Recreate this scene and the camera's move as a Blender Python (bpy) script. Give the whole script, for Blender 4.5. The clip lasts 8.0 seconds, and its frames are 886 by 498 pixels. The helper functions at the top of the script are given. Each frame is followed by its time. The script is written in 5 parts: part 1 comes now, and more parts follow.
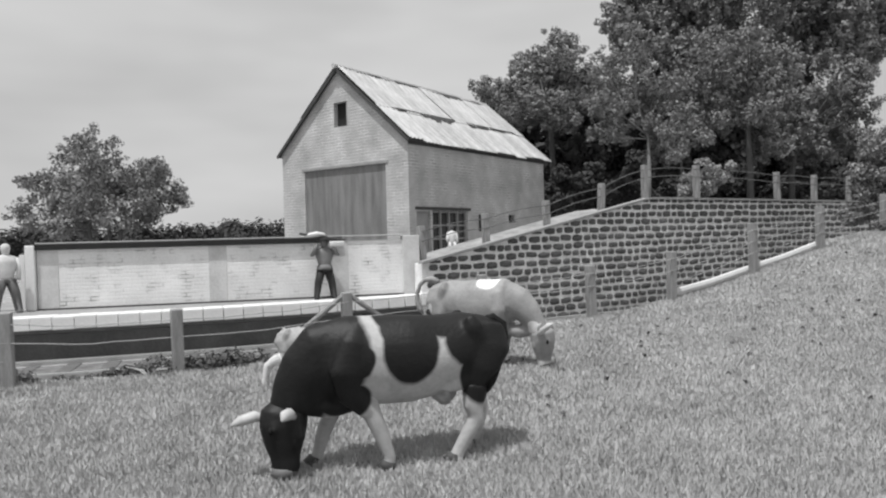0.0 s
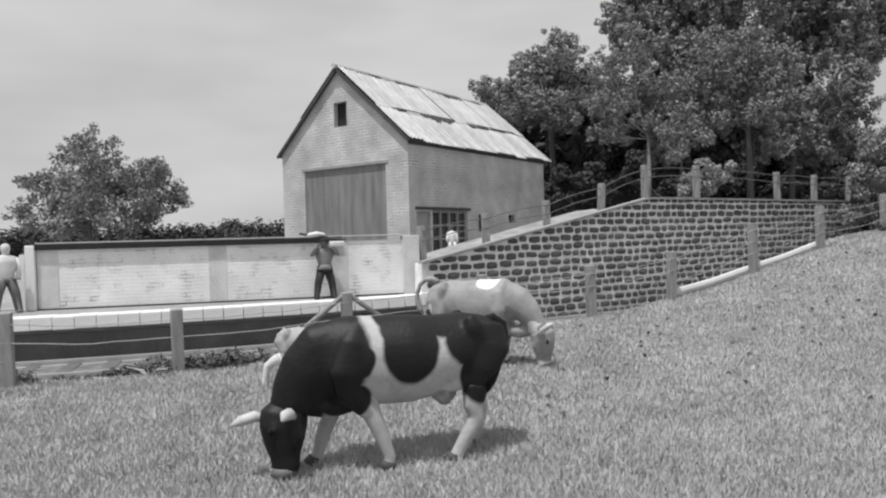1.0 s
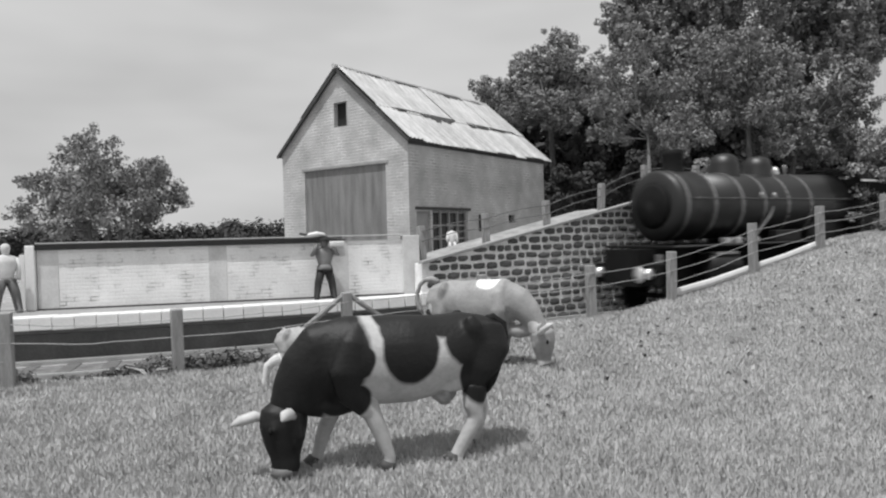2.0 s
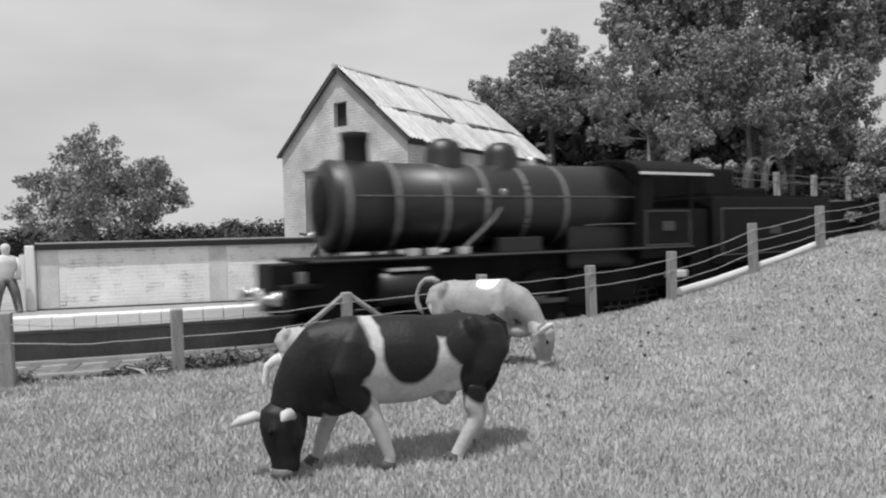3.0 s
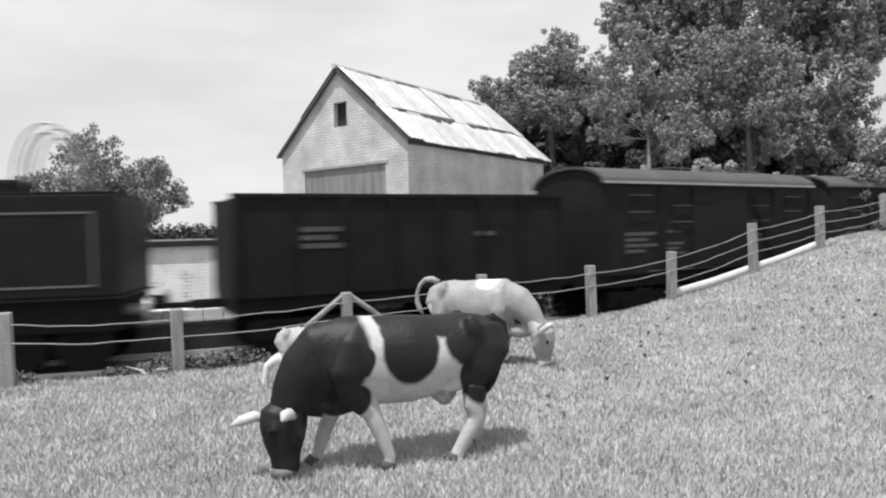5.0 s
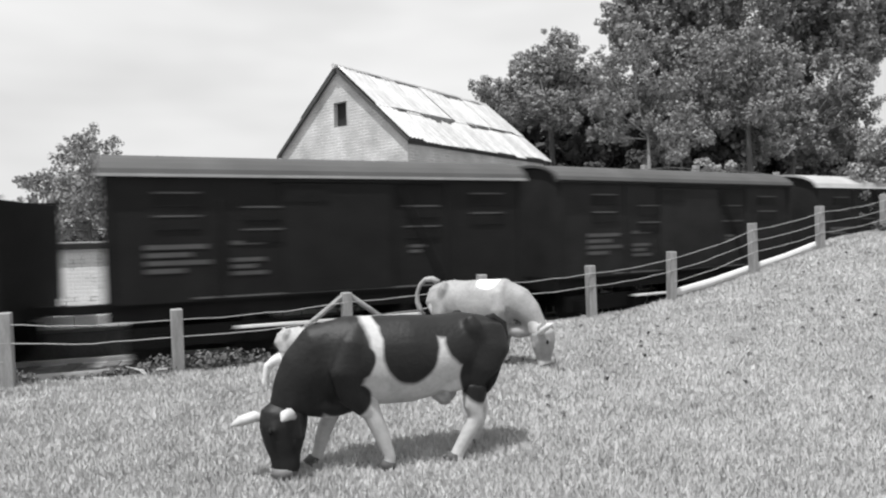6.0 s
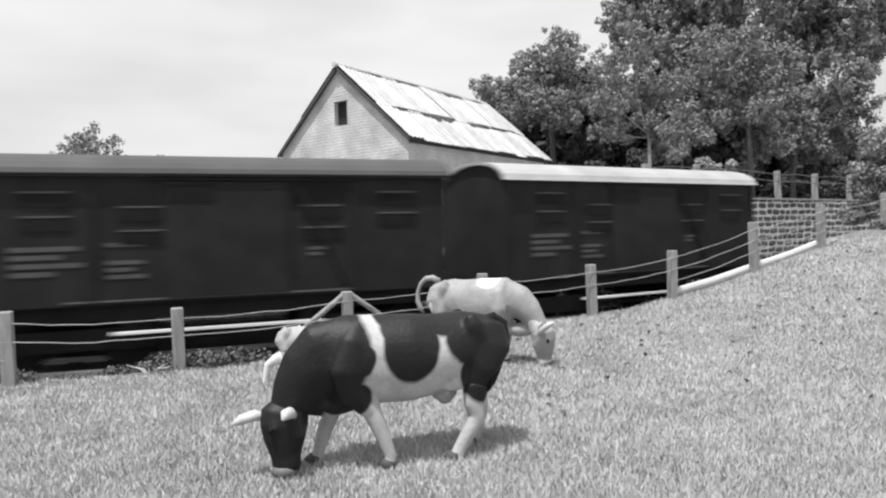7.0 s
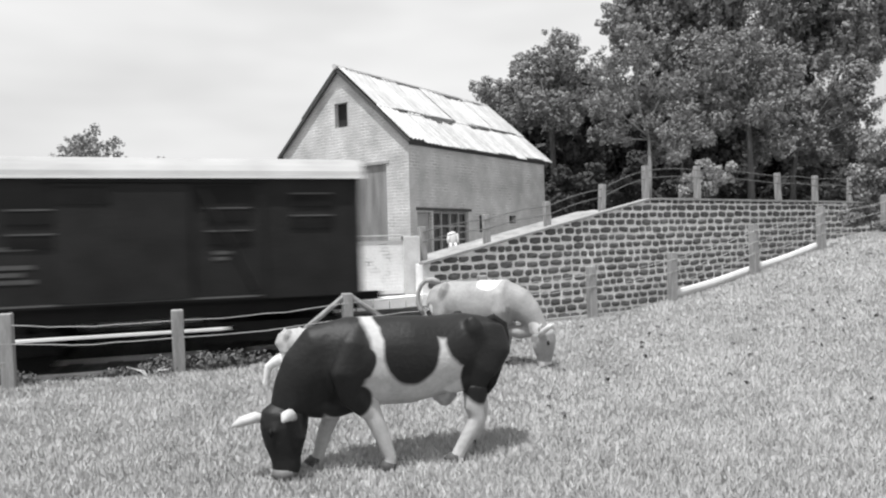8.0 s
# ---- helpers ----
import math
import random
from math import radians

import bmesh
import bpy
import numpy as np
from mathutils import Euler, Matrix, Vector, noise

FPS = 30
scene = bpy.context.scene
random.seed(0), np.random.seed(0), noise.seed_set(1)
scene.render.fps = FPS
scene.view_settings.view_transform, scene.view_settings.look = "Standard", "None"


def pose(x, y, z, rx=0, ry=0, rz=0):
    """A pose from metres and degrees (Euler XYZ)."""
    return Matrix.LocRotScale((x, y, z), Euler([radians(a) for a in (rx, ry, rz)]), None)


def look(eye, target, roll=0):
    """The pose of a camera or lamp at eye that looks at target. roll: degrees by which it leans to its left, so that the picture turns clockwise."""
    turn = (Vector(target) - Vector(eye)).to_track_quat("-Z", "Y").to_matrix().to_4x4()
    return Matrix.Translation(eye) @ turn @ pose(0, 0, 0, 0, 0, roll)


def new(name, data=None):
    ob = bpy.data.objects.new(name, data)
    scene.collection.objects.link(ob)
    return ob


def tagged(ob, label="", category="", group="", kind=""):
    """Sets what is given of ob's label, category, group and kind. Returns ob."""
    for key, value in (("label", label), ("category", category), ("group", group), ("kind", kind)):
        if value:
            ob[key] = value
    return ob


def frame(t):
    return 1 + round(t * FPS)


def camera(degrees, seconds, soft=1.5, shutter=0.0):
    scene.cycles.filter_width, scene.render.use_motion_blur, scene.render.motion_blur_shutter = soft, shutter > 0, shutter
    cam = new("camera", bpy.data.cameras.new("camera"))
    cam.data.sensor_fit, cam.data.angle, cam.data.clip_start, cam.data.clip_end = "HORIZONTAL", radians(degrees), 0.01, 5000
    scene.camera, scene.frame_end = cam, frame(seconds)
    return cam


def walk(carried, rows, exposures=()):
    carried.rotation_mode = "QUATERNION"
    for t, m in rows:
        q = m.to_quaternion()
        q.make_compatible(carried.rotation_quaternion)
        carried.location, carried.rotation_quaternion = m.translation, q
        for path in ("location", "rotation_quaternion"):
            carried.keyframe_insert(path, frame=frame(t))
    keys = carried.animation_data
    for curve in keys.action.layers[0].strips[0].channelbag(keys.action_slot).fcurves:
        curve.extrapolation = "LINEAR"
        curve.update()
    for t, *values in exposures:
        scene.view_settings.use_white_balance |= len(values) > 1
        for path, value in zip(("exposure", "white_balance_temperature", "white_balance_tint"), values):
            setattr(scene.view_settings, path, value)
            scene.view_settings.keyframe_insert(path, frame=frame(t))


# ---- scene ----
# A country railway scene, in metres of the full-size place; S is the scale that it is built at.
S = 1.0
FOV = 66.66
cam = camera(FOV, 8.0, soft=2.2, shutter=0.6)
EYE = 2.15


def P(x, y, z, rx=0, ry=0, rz=0):
    """A pose in metres at the scale of the place."""
    return pose(x * S, y * S, z * S, rx, ry, rz)


def aim(pan=0.0, tilt=0.0):
    a, b = radians(pan), radians(-1.06 + tilt)
    eye = Vector((0, 0, EYE * S))
    return look(eye, eye + Vector((math.sin(a), math.cos(a), math.tan(b))), roll=-1.49)


walk(cam, [(0.0, aim()), (6.4, aim()), (7.0, aim(-0.05, -0.09)), (7.5, aim(-0.06, 0.0)), (8.0, aim(-0.06, 0.07))],
     exposures=[(0.0, 0.0), (1.5, 0.0), (3.0, 0.08), (4.0, 0.3), (4.6, 0.42), (6.0, 0.5), (7.0, 0.52), (8.0, 0.5)])

# ---- world and sun ----
SUN = Vector((-0.19, -0.25, 0.94)).normalized()
world = bpy.data.worlds.new("sky")
scene.world = world
world.use_nodes = True
wn, wl = world.node_tree.nodes, world.node_tree.links
wn.clear()
sky = wn.new("ShaderNodeTexSky")
sky.sky_type = "NISHITA"
sky.sun_disc = False
sky.sun_elevation = math.asin(SUN.z)
sky.sun_rotation = math.atan2(SUN.x, SUN.y)
sky.dust_density = 6.0
grey = wn.new("ShaderNodeRGBToBW")
wl.new(sky.outputs[0], grey.inputs[0])
wtc = wn.new("ShaderNodeTexCoord")
wmap = wn.new("ShaderNodeMapping")
wmap.inputs["Scale"].default_value = (1.6, 1.6, 5.0)
wl.new(wtc.outputs["Generated"], wmap.inputs[0])
cloud = wn.new("ShaderNodeTexNoise")
cloud.inputs["Scale"].default_value = 1.5
cloud.inputs["Detail"].default_value = 3.0
wl.new(wmap.outputs[0], cloud.inputs["Vector"])
cramp = wn.new("ShaderNodeMapRange")
cramp.inputs[1].default_value, cramp.inputs[2].default_value = 0.38, 0.68
cramp.inputs[3].default_value, cramp.inputs[4].default_value = 0.0, 1.0
wl.new(cloud.outputs[0], cramp.inputs[0])
wmix = wn.new("ShaderNodeMix")
wmix.inputs[2].default_value, wmix.inputs[3].default_value = 5.2, 6.4
wl.new(cramp.outputs[0], wmix.inputs[0])
haze = wn.new("ShaderNodeMath")
haze.operation = "MULTIPLY_ADD"
haze.inputs[1].default_value = 0.05
wl.new(grey.outputs[0], haze.inputs[0])
wl.new(wmix.outputs[0], haze.inputs[2])
wbg = wn.new("ShaderNodeBackground")
wbg.inputs[1].default_value = 0.1
wl.new(haze.outputs[0], wbg.inputs[0])
wout = wn.new("ShaderNodeOutputWorld")
wl.new(wbg.outputs[0], wout.inputs[0])

sun = new("sun", bpy.data.lights.new("sun", "SUN"))
sun.data.energy = 3.55
sun.data.angle = radians(1.0)
sun.matrix_basis = look(SUN, (0, 0, 0))


# ---- materials ----
def mat(name, value, rough=0.8, var=0.25, size=0.5, bump=0.3, metal=0.0, fine=0.06, island=0.0, piece=0.0, streak=(1, 1, 1), spec=0.5, ior=1.45):
    """A grey surface with blotches (size, metres full size), fine grain and relief."""
    m = bpy.data.materials.new(name)
    m.use_nodes = True
    n, l = m.node_tree.nodes, m.node_tree.links
    b = n["Principled BSDF"]
    b.inputs["Roughness"].default_value = rough
    b.inputs["Metallic"].default_value = metal
    b.inputs["Specular IOR Level"].default_value = spec
    b.inputs["IOR"].default_value = ior
    tc = n.new("ShaderNodeTexCoord")
    mp = n.new("ShaderNodeMapping")
    mp.inputs["Scale"].default_value = [k / S for k in streak]
    l.new(tc.outputs["Object"], mp.inputs[0])
    big, small = n.new("ShaderNodeTexNoise"), n.new("ShaderNodeTexNoise")
    big.inputs["Scale"].default_value, big.inputs["Detail"].default_value = 1 / size, 4
    small.inputs["Scale"].default_value, small.inputs["Detail"].default_value = 1 / fine, 3
    l.new(mp.outputs[0], big.inputs["Vector"])
    l.new(mp.outputs[0], small.inputs["Vector"])
    add = n.new("ShaderNodeMath")
    add.operation = "MULTIPLY_ADD"
    add.inputs[1].default_value = 0.5
    l.new(small.outputs[0], add.inputs[0])
    l.new(big.outputs[0], add.inputs[2])
    last = add.outputs[0]
    spread = 0.0
    if island or piece:
        src = n.new("ShaderNodeNewGeometry") if island else n.new("ShaderNodeObjectInfo")
        ma = n.new("ShaderNodeMath")
        ma.operation = "MULTIPLY_ADD"
        spread = island or piece
        ma.inputs[1].default_value = spread
        l.new(src.outputs["Random Per Island" if island else "Random"], ma.inputs[0])
        l.new(last, ma.inputs[2])
        last = ma.outputs[0]
    mr = n.new("ShaderNodeMapRange")
    mr.inputs[1].default_value, mr.inputs[2].default_value = 0.45, 1.05 + spread
    mr.inputs[3].default_value, mr.inputs[4].default_value = value * (1 - var), value * (1 + var)
    l.new(last, mr.inputs[0])
    l.new(mr.outputs[0], b.inputs["Base Color"])
    if bump:
        bp = n.new("ShaderNodeBump")
        bp.inputs["Strength"].default_value = bump
        bp.inputs["Distance"].default_value = fine * 0.4 * S
        l.new(small.outputs[0], bp.inputs["Height"])
        l.new(bp.outputs[0], b.inputs["Normal"])
    return m


def brick_mat(name, value, mortar, w, h, gap, var=0.2, rough=0.9, worn=0.0, least=0.45):
    """Brickwork laid over a wall: courses in the wall's own x and z, or y and z by its normal."""
    m = mat(name, value, rough, var, 0.9, 0.4, 0, 0.05)
    n, l = m.node_tree.nodes, m.node_tree.links
    b = n["Principled BSDF"]
    tc = n.new("ShaderNodeTexCoord")
    sep, com, com2 = n.new("ShaderNodeSeparateXYZ"), n.new("ShaderNodeCombineXYZ"), n.new("ShaderNodeVectorMath")
    l.new(tc.outputs["Object"], sep.inputs[0])
    ad = n.new("ShaderNodeMath")
    l.new(sep.outputs[0], ad.inputs[0])
    l.new(sep.outputs[1], ad.inputs[1])
    l.new(ad.outputs[0], com.inputs[0])
    l.new(sep.outputs[2], com.inputs[1])
    com2.operation = "SCALE"
    com2.inputs["Scale"].default_value = 1 / S
    l.new(com.outputs[0], com2.inputs[0])
    br = n.new("ShaderNodeTexBrick")
    br.inputs["Scale"].default_value = 1.0
    br.inputs["Brick Width"].default_value, br.inputs["Row Height"].default_value = w, h
    br.inputs["Mortar Size"].default_value, br.inputs["Mortar Smooth"].default_value = gap, 0.3
    br.inputs["Color1"].default_value = (1, 1, 1, 1)
    br.inputs["Color2"].default_value = (0.78, 0.78, 0.78, 1)
    br.inputs["Mortar"].default_value = (mortar, mortar, mortar, 1)
    l.new(com2.outputs[0], br.inputs["Vector"])
    mul = n.new("ShaderNodeMix")
    mul.data_type, mul.blend_type = "RGBA", "MULTIPLY"
    mul.inputs[0].default_value = 1.0
    old = b.inputs["Base Color"].links[0].from_socket
    l.new(old, mul.inputs[6])
    l.new(br.outputs["Color"], mul.inputs[7])
    if worn:
        wnz = n.new("ShaderNodeTexNoise")
        wnz.inputs["Scale"].default_value = worn / S
        l.new(tc.outputs["Object"], wnz.inputs["Vector"])
        wr = n.new("ShaderNodeMapRange")
        wr.inputs[1].default_value, wr.inputs[2].default_value = least, least + 0.23
        l.new(wnz.outputs[0], wr.inputs[0])
        l.new(wr.outputs[0], mul.inputs[0])
    l.new(mul.outputs[2], b.inputs["Base Color"])
    bp = b.inputs["Normal"].links[0].from_node
    b2 = n.new("ShaderNodeBump")
    b2.inputs["Strength"].default_value, b2.inputs["Distance"].default_value = 0.5, 0.02 * S
    b2.invert = True
    l.new(br.outputs["Fac"], b2.inputs["Height"])
    l.new(bp.outputs[0], b2.inputs["Normal"])
    l.new(b2.outputs[0], b.inputs["Normal"])
    return m


M_SOIL = mat("soil_and_turf", 0.3, 0.95, 0.45, 0.5, 0.6, 0, 0.07)
M_GRASS = mat("grass", 0.47, 0.8, 0.4, 0.6, 0.0, 0, 0.2, island=0.5)
M_BALLAST = mat("ballast", 0.16, 0.95, 0.5, 0.25, 0.8, 0, 0.05)
M_SLEEPER = mat("sleeper", 0.12, 0.9, 0.3, 0.3, 0.5, 0, 0.03, piece=0.3)
M_RAIL = mat("rail_steel", 0.75, 0.35, 0.15, 0.6, 0.1, 0.7, 0.05)
M_RUST = mat("rusty_rail_web", 0.12, 0.9, 0.3, 0.4, 0.3, 0, 0.05)
M_PAVE = mat("platform_surface", 0.28, 0.9, 0.2, 0.8, 0.4, 0, 0.05)
M_COPING = mat("painted_coping", 0.8, 0.7, 0.12, 0.5, 0.2, 0, 0.05, piece=0.15)
M_FACE = mat("platform_face", 0.11, 0.9, 0.3, 0.6, 0.4, 0, 0.06)
M_WHITEBRICK = brick_mat("whitewashed_brick", 0.8, 0.22, 0.34, 0.085, 0.013, 0.16, worn=2.6, least=0.53)
M_RENDER = mat("whitewashed_render", 0.6, 0.9, 0.2, 0.5, 0.3, 0, 0.05)
M_CAP = mat("wall_capping", 0.02, 0.85, 0.3, 0.5, 0.3, 0, 0.05)
M_CAPTOP = mat("wall_cap_lip", 0.5, 0.8, 0.2, 0.5, 0.3, 0, 0.05)
M_BARN = brick_mat("barn_brick", 0.47, 1.35, 0.30, 0.10, 0.02, 0.34, worn=1.9)
M_ROOF = mat("galvanised_iron", 0.45, 0.6, 0.5, 0.3, 0.25, 0.1, 0.09, piece=0.22, streak=(5, 0.45, 0.45))
# Dark timber; also colours the barn strips that stand in for shade.
M_DARKTIMBER = mat("dark_timber", 0.06, 0.85, 0.3, 0.4, 0.4, 0, 0.04)
M_DOOR = mat("weathered_door", 0.21, 0.85, 0.42, 0.7, 0.4, 0, 0.03, streak=(1, 3, 0.4))
M_FRAME = mat("window_frame", 0.32, 0.8, 0.2, 0.4, 0.2, 0, 0.03)
M_VOID = mat("dark_inside", 0.02, 0.9, 0.2, 0.4, 0.0)
M_GLASS = mat("dusty_pane", 0.05, 0.15, 0.2, 0.4, 0.0)
M_STONE = mat("dark_stone", 0.105, 0.9, 0.55, 0.2, 0.7, 0, 0.05, piece=0.5)
M_STONES = mat("dark_stone_far", 0.105, 0.9, 0.55, 0.2, 0.7, 0, 0.05, island=0.5)
M_MORTAR = mat("pale_mortar", 0.86, 0.95, 0.2, 0.3, 0.5, 0, 0.05)
M_COPE = mat("wall_cope", 0.3, 0.9, 0.25, 0.4, 0.4, 0, 0.05)
M_POST = mat("grey_timber", 0.28, 0.9, 0.3, 0.25, 0.4, 0, 0.03, streak=(3, 3, 0.5))
M_WIREDARK = mat("rusty_wire", 0.12, 0.8, 0.2, 0.3, 0.0)
M_WIRE = mat("fence_wire", 0.36, 0.6, 0.2, 0.3, 0.0)
M_PLANK = mat("bleached_plank", 0.62, 0.8, 0.15, 0.4, 0.3, 0, 0.04)
M_BARK = mat("bark", 0.085, 0.95, 0.35, 0.3, 0.6, 0, 0.05, streak=(3, 3, 0.6))
M_LEAF = mat("leaves", 0.23, 0.7, 0.75, 0.9, 0.0, 0, 0.3, island=0.55)
M_LEAFPALE = mat("pale_leaves", 0.34, 0.75, 0.4, 1.0, 0.0, 0, 0.3, island=0.5)
# Canopy shade put into the wood's leaf colour; also plain dark hedge leaves.
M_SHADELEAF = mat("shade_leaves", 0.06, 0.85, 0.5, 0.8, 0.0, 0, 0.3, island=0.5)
M_WEED = mat("lineside_weed", 0.11, 0.9, 0.5, 0.5, 0.0, 0, 0.2, island=0.5)
M_BLACK = mat("engine_black", 0.005, 0.46, 0.4, 0.8, 0.1, 0, 0.06, ior=1.6)
# Sooty black; also colours the van sheets that stand in for shade.
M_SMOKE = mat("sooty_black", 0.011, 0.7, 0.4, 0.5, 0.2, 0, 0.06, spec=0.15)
M_BAND = mat("boiler_band", 0.26, 0.35, 0.2, 0.5, 0.0, 0.6)
M_LINING = mat("lining", 0.1, 0.5, 0.1, 0.5, 0.0)
M_STEEL = mat("bright_steel", 0.6, 0.3, 0.2, 0.4, 0.1, 0.8)
M_TENDER = mat("tender_paint", 0.011, 0.5, 0.3, 0.6, 0.1, spec=0.15)
M_WAGON = mat("wagon_paint", 0.013, 0.75, 0.3, 0.5, 0.3, spec=0.15)
# Later vans lighter than the first: the light's angle put into the paint.
M_VAN = mat("van_paint", 0.014, 0.7, 0.25, 0.6, 0.2, spec=0.15)
M_VANLIGHT = mat("faded_van_paint", 0.021, 0.75, 0.3, 0.6, 0.2, spec=0.15)
M_ROOFPALE = mat("whitened_van_roof", 0.36, 0.8, 0.2, 0.8, 0.2)
M_VANROOF = mat("van_roof_canvas", 0.068, 0.8, 0.2, 0.8, 0.2)
M_CHALK = mat("stencil_paint", 0.07, 0.8, 0.2, 0.3, 0.0)
M_COAL = mat("coal", 0.015, 0.6, 0.5, 0.2, 0.8, 0, 0.1)
M_CREAM = mat("cream_paint", 0.7, 0.6, 0.1, 0.4, 0.0)
M_WHITE = mat("white_paint", 0.78, 0.6, 0.08, 0.4, 0.1)
M_CLOTHDARK = mat("dark_painted_figure", 0.06, 0.7, 0.35, 0.4, 0.0)
M_PALEFIG = mat("pale_painted_figure", 0.42, 0.7, 0.4, 0.35, 0.0)
M_MUZZLE = mat("bare_muzzle", 0.13, 0.6, 0.2, 0.2, 0.2, 0, 0.03)
M_EAR = mat("pale_ear", 0.52, 0.7, 0.2, 0.2, 0.2, 0, 0.03)
M_HORN = mat("horn", 0.7, 0.5, 0.1, 0.3, 0.0)


def patch_mat(name, base, other, spots, wobble=0.08, rough=0.55):
    """Hide in two tones: `other` inside the ellipsoids (centre, radii) in the animal's own space."""
    m = mat(name, 0.5, rough, 0.2, 0.2, 0.3, 0, 0.04, spec=0.36)
    n, l = m.node_tree.nodes, m.node_tree.links
    b = n["Principled BSDF"]
    tone = b.inputs["Base Color"].links[0].from_socket
    tc = n.new("ShaderNodeTexCoord")
    sc = n.new("ShaderNodeVectorMath")
    sc.operation = "SCALE"
    sc.inputs["Scale"].default_value = 1 / S
    l.new(tc.outputs["Object"], sc.inputs[0])
    nz = n.new("ShaderNodeTexNoise")
    nz.inputs["Scale"].default_value = 4.0
    l.new(sc.outputs[0], nz.inputs["Vector"])
    ns = n.new("ShaderNodeVectorMath")
    ns.operation = "MULTIPLY_ADD"
    ns.inputs[1].default_value = [wobble * 2] * 3
    l.new(nz.outputs["Color"], ns.inputs[0])
    l.new(sc.outputs[0], ns.inputs[2])
    acc = None
    for c, r in spots:
        sb = n.new("ShaderNodeVectorMath")
        sb.operation = "SUBTRACT"
        sb.inputs[1].default_value = [k + wobble for k in c]
        l.new(ns.outputs[0], sb.inputs[0])
        dv = n.new("ShaderNodeVectorMath")
        dv.operation = "DIVIDE"
        dv.inputs[1].default_value = r
        l.new(sb.outputs[0], dv.inputs[0])
        ln = n.new("ShaderNodeVectorMath")
        ln.operation = "LENGTH"
        l.new(dv.outputs[0], ln.inputs[0])
        if acc is None:
            acc = ln.outputs["Value"]
        else:
            mn = n.new("ShaderNodeMath")
            mn.operation = "MINIMUM"
            l.new(acc, mn.inputs[0])
            l.new(ln.outputs["Value"], mn.inputs[1])
            acc = mn.outputs[0]
    mr = n.new("ShaderNodeMapRange")
    mr.inputs[1].default_value, mr.inputs[2].default_value = 0.94, 1.06
    mr.inputs[3].default_value, mr.inputs[4].default_value = other * 2, base * 2
    l.new(acc, mr.inputs[0])
    mu = n.new("ShaderNodeMath")
    mu.operation = "MULTIPLY"
    l.new(tone, mu.inputs[0])
    l.new(mr.outputs[0], mu.inputs[1])
    l.new(mu.outputs[0], b.inputs["Base Color"])
    return m


# ---- building helpers ----
def part(name, bm, material, parent=None, label="", m=None, smooth=False):
    """Links a bmesh (full-size metres) as one mesh at the model's scale."""
    bmesh.ops.recalc_face_normals(bm, faces=bm.faces)
    bmesh.ops.scale(bm, vec=(S, S, S), verts=bm.verts)
    me = bpy.data.meshes.new(name)
    for f in bm.faces:
        f.smooth = smooth
    bm.to_mesh(me)
    bm.free()
    me.materials.append(material)
    ob = new(name, me)
    ob.parent = parent
    if m is not None:
        ob.matrix_basis = m
    return tagged(ob, label)


def again(ob, parent, m):
    """Another part on the same mesh."""
    o = new(ob.name.split(".")[0], ob.data)
    o.parent = parent
    o.matrix_basis = m
    return o


def np_part(name, verts, faces, material, parent=None, smooth=False):
    me = bpy.data.meshes.new(name)
    v = np.asarray(verts, np.float32) * S
    f = np.asarray(faces, np.int32)
    k = f.shape[1]
    me.vertices.add(len(v))
    me.vertices.foreach_set("co", v.ravel())
    me.loops.add(f.size)
    me.loops.foreach_set("vertex_index", f.ravel())
    me.polygons.add(len(f))
    me.polygons.foreach_set("loop_start", np.arange(0, f.size, k, dtype=np.int32))
    me.polygons.foreach_set("use_smooth", np.full(len(f), smooth))
    me.update(calc_edges=True)
    me.materials.append(material)
    ob = new(name, me)
    ob.parent = parent
    return ob


def thing(name, m, label, category, group="", kind=""):
    e = new(name)
    e.empty_display_size = 0.01
    e.matrix_basis = m
    return tagged(e, label, category, group, kind)


def box(bm, x0, x1, y0, y1, z0, z1, bevel=0.0):
    t = bmesh.new()
    bmesh.ops.create_cube(t, size=1)
    for v in t.verts:
        v.co = Vector(((x0 + x1) / 2 + v.co.x * (x1 - x0), (y0 + y1) / 2 + v.co.y * (y1 - y0), (z0 + z1) / 2 + v.co.z * (z1 - z0)))
    if bevel:
        bmesh.ops.bevel(t, geom=t.edges[:], offset=bevel, segments=2, affect="EDGES", profile=0.6)
    join(bm, t)
    return bm


def join(bm, t):
    seen = {v: bm.verts.new(v.co) for v in t.verts}
    for f in t.faces:
        bm.faces.new([seen[v] for v in f.verts])
    t.free()


def bx(*a, bevel=0.0):
    return box(bmesh.new(), *a, bevel=bevel)


def loft(bm, rings, cap=True):
    """A skin over rings of points."""
    vs = [[bm.verts.new(p) for p in r] for r in rings]
    n = len(vs[0])
    for a, b in zip(vs, vs[1:]):
        for i in range(n):
            bm.faces.new((a[i], a[(i + 1) % n], b[(i + 1) % n], b[i]))
    if cap:
        bm.faces.new(vs[0][::-1])
        bm.faces.new(vs[-1])
    return bm


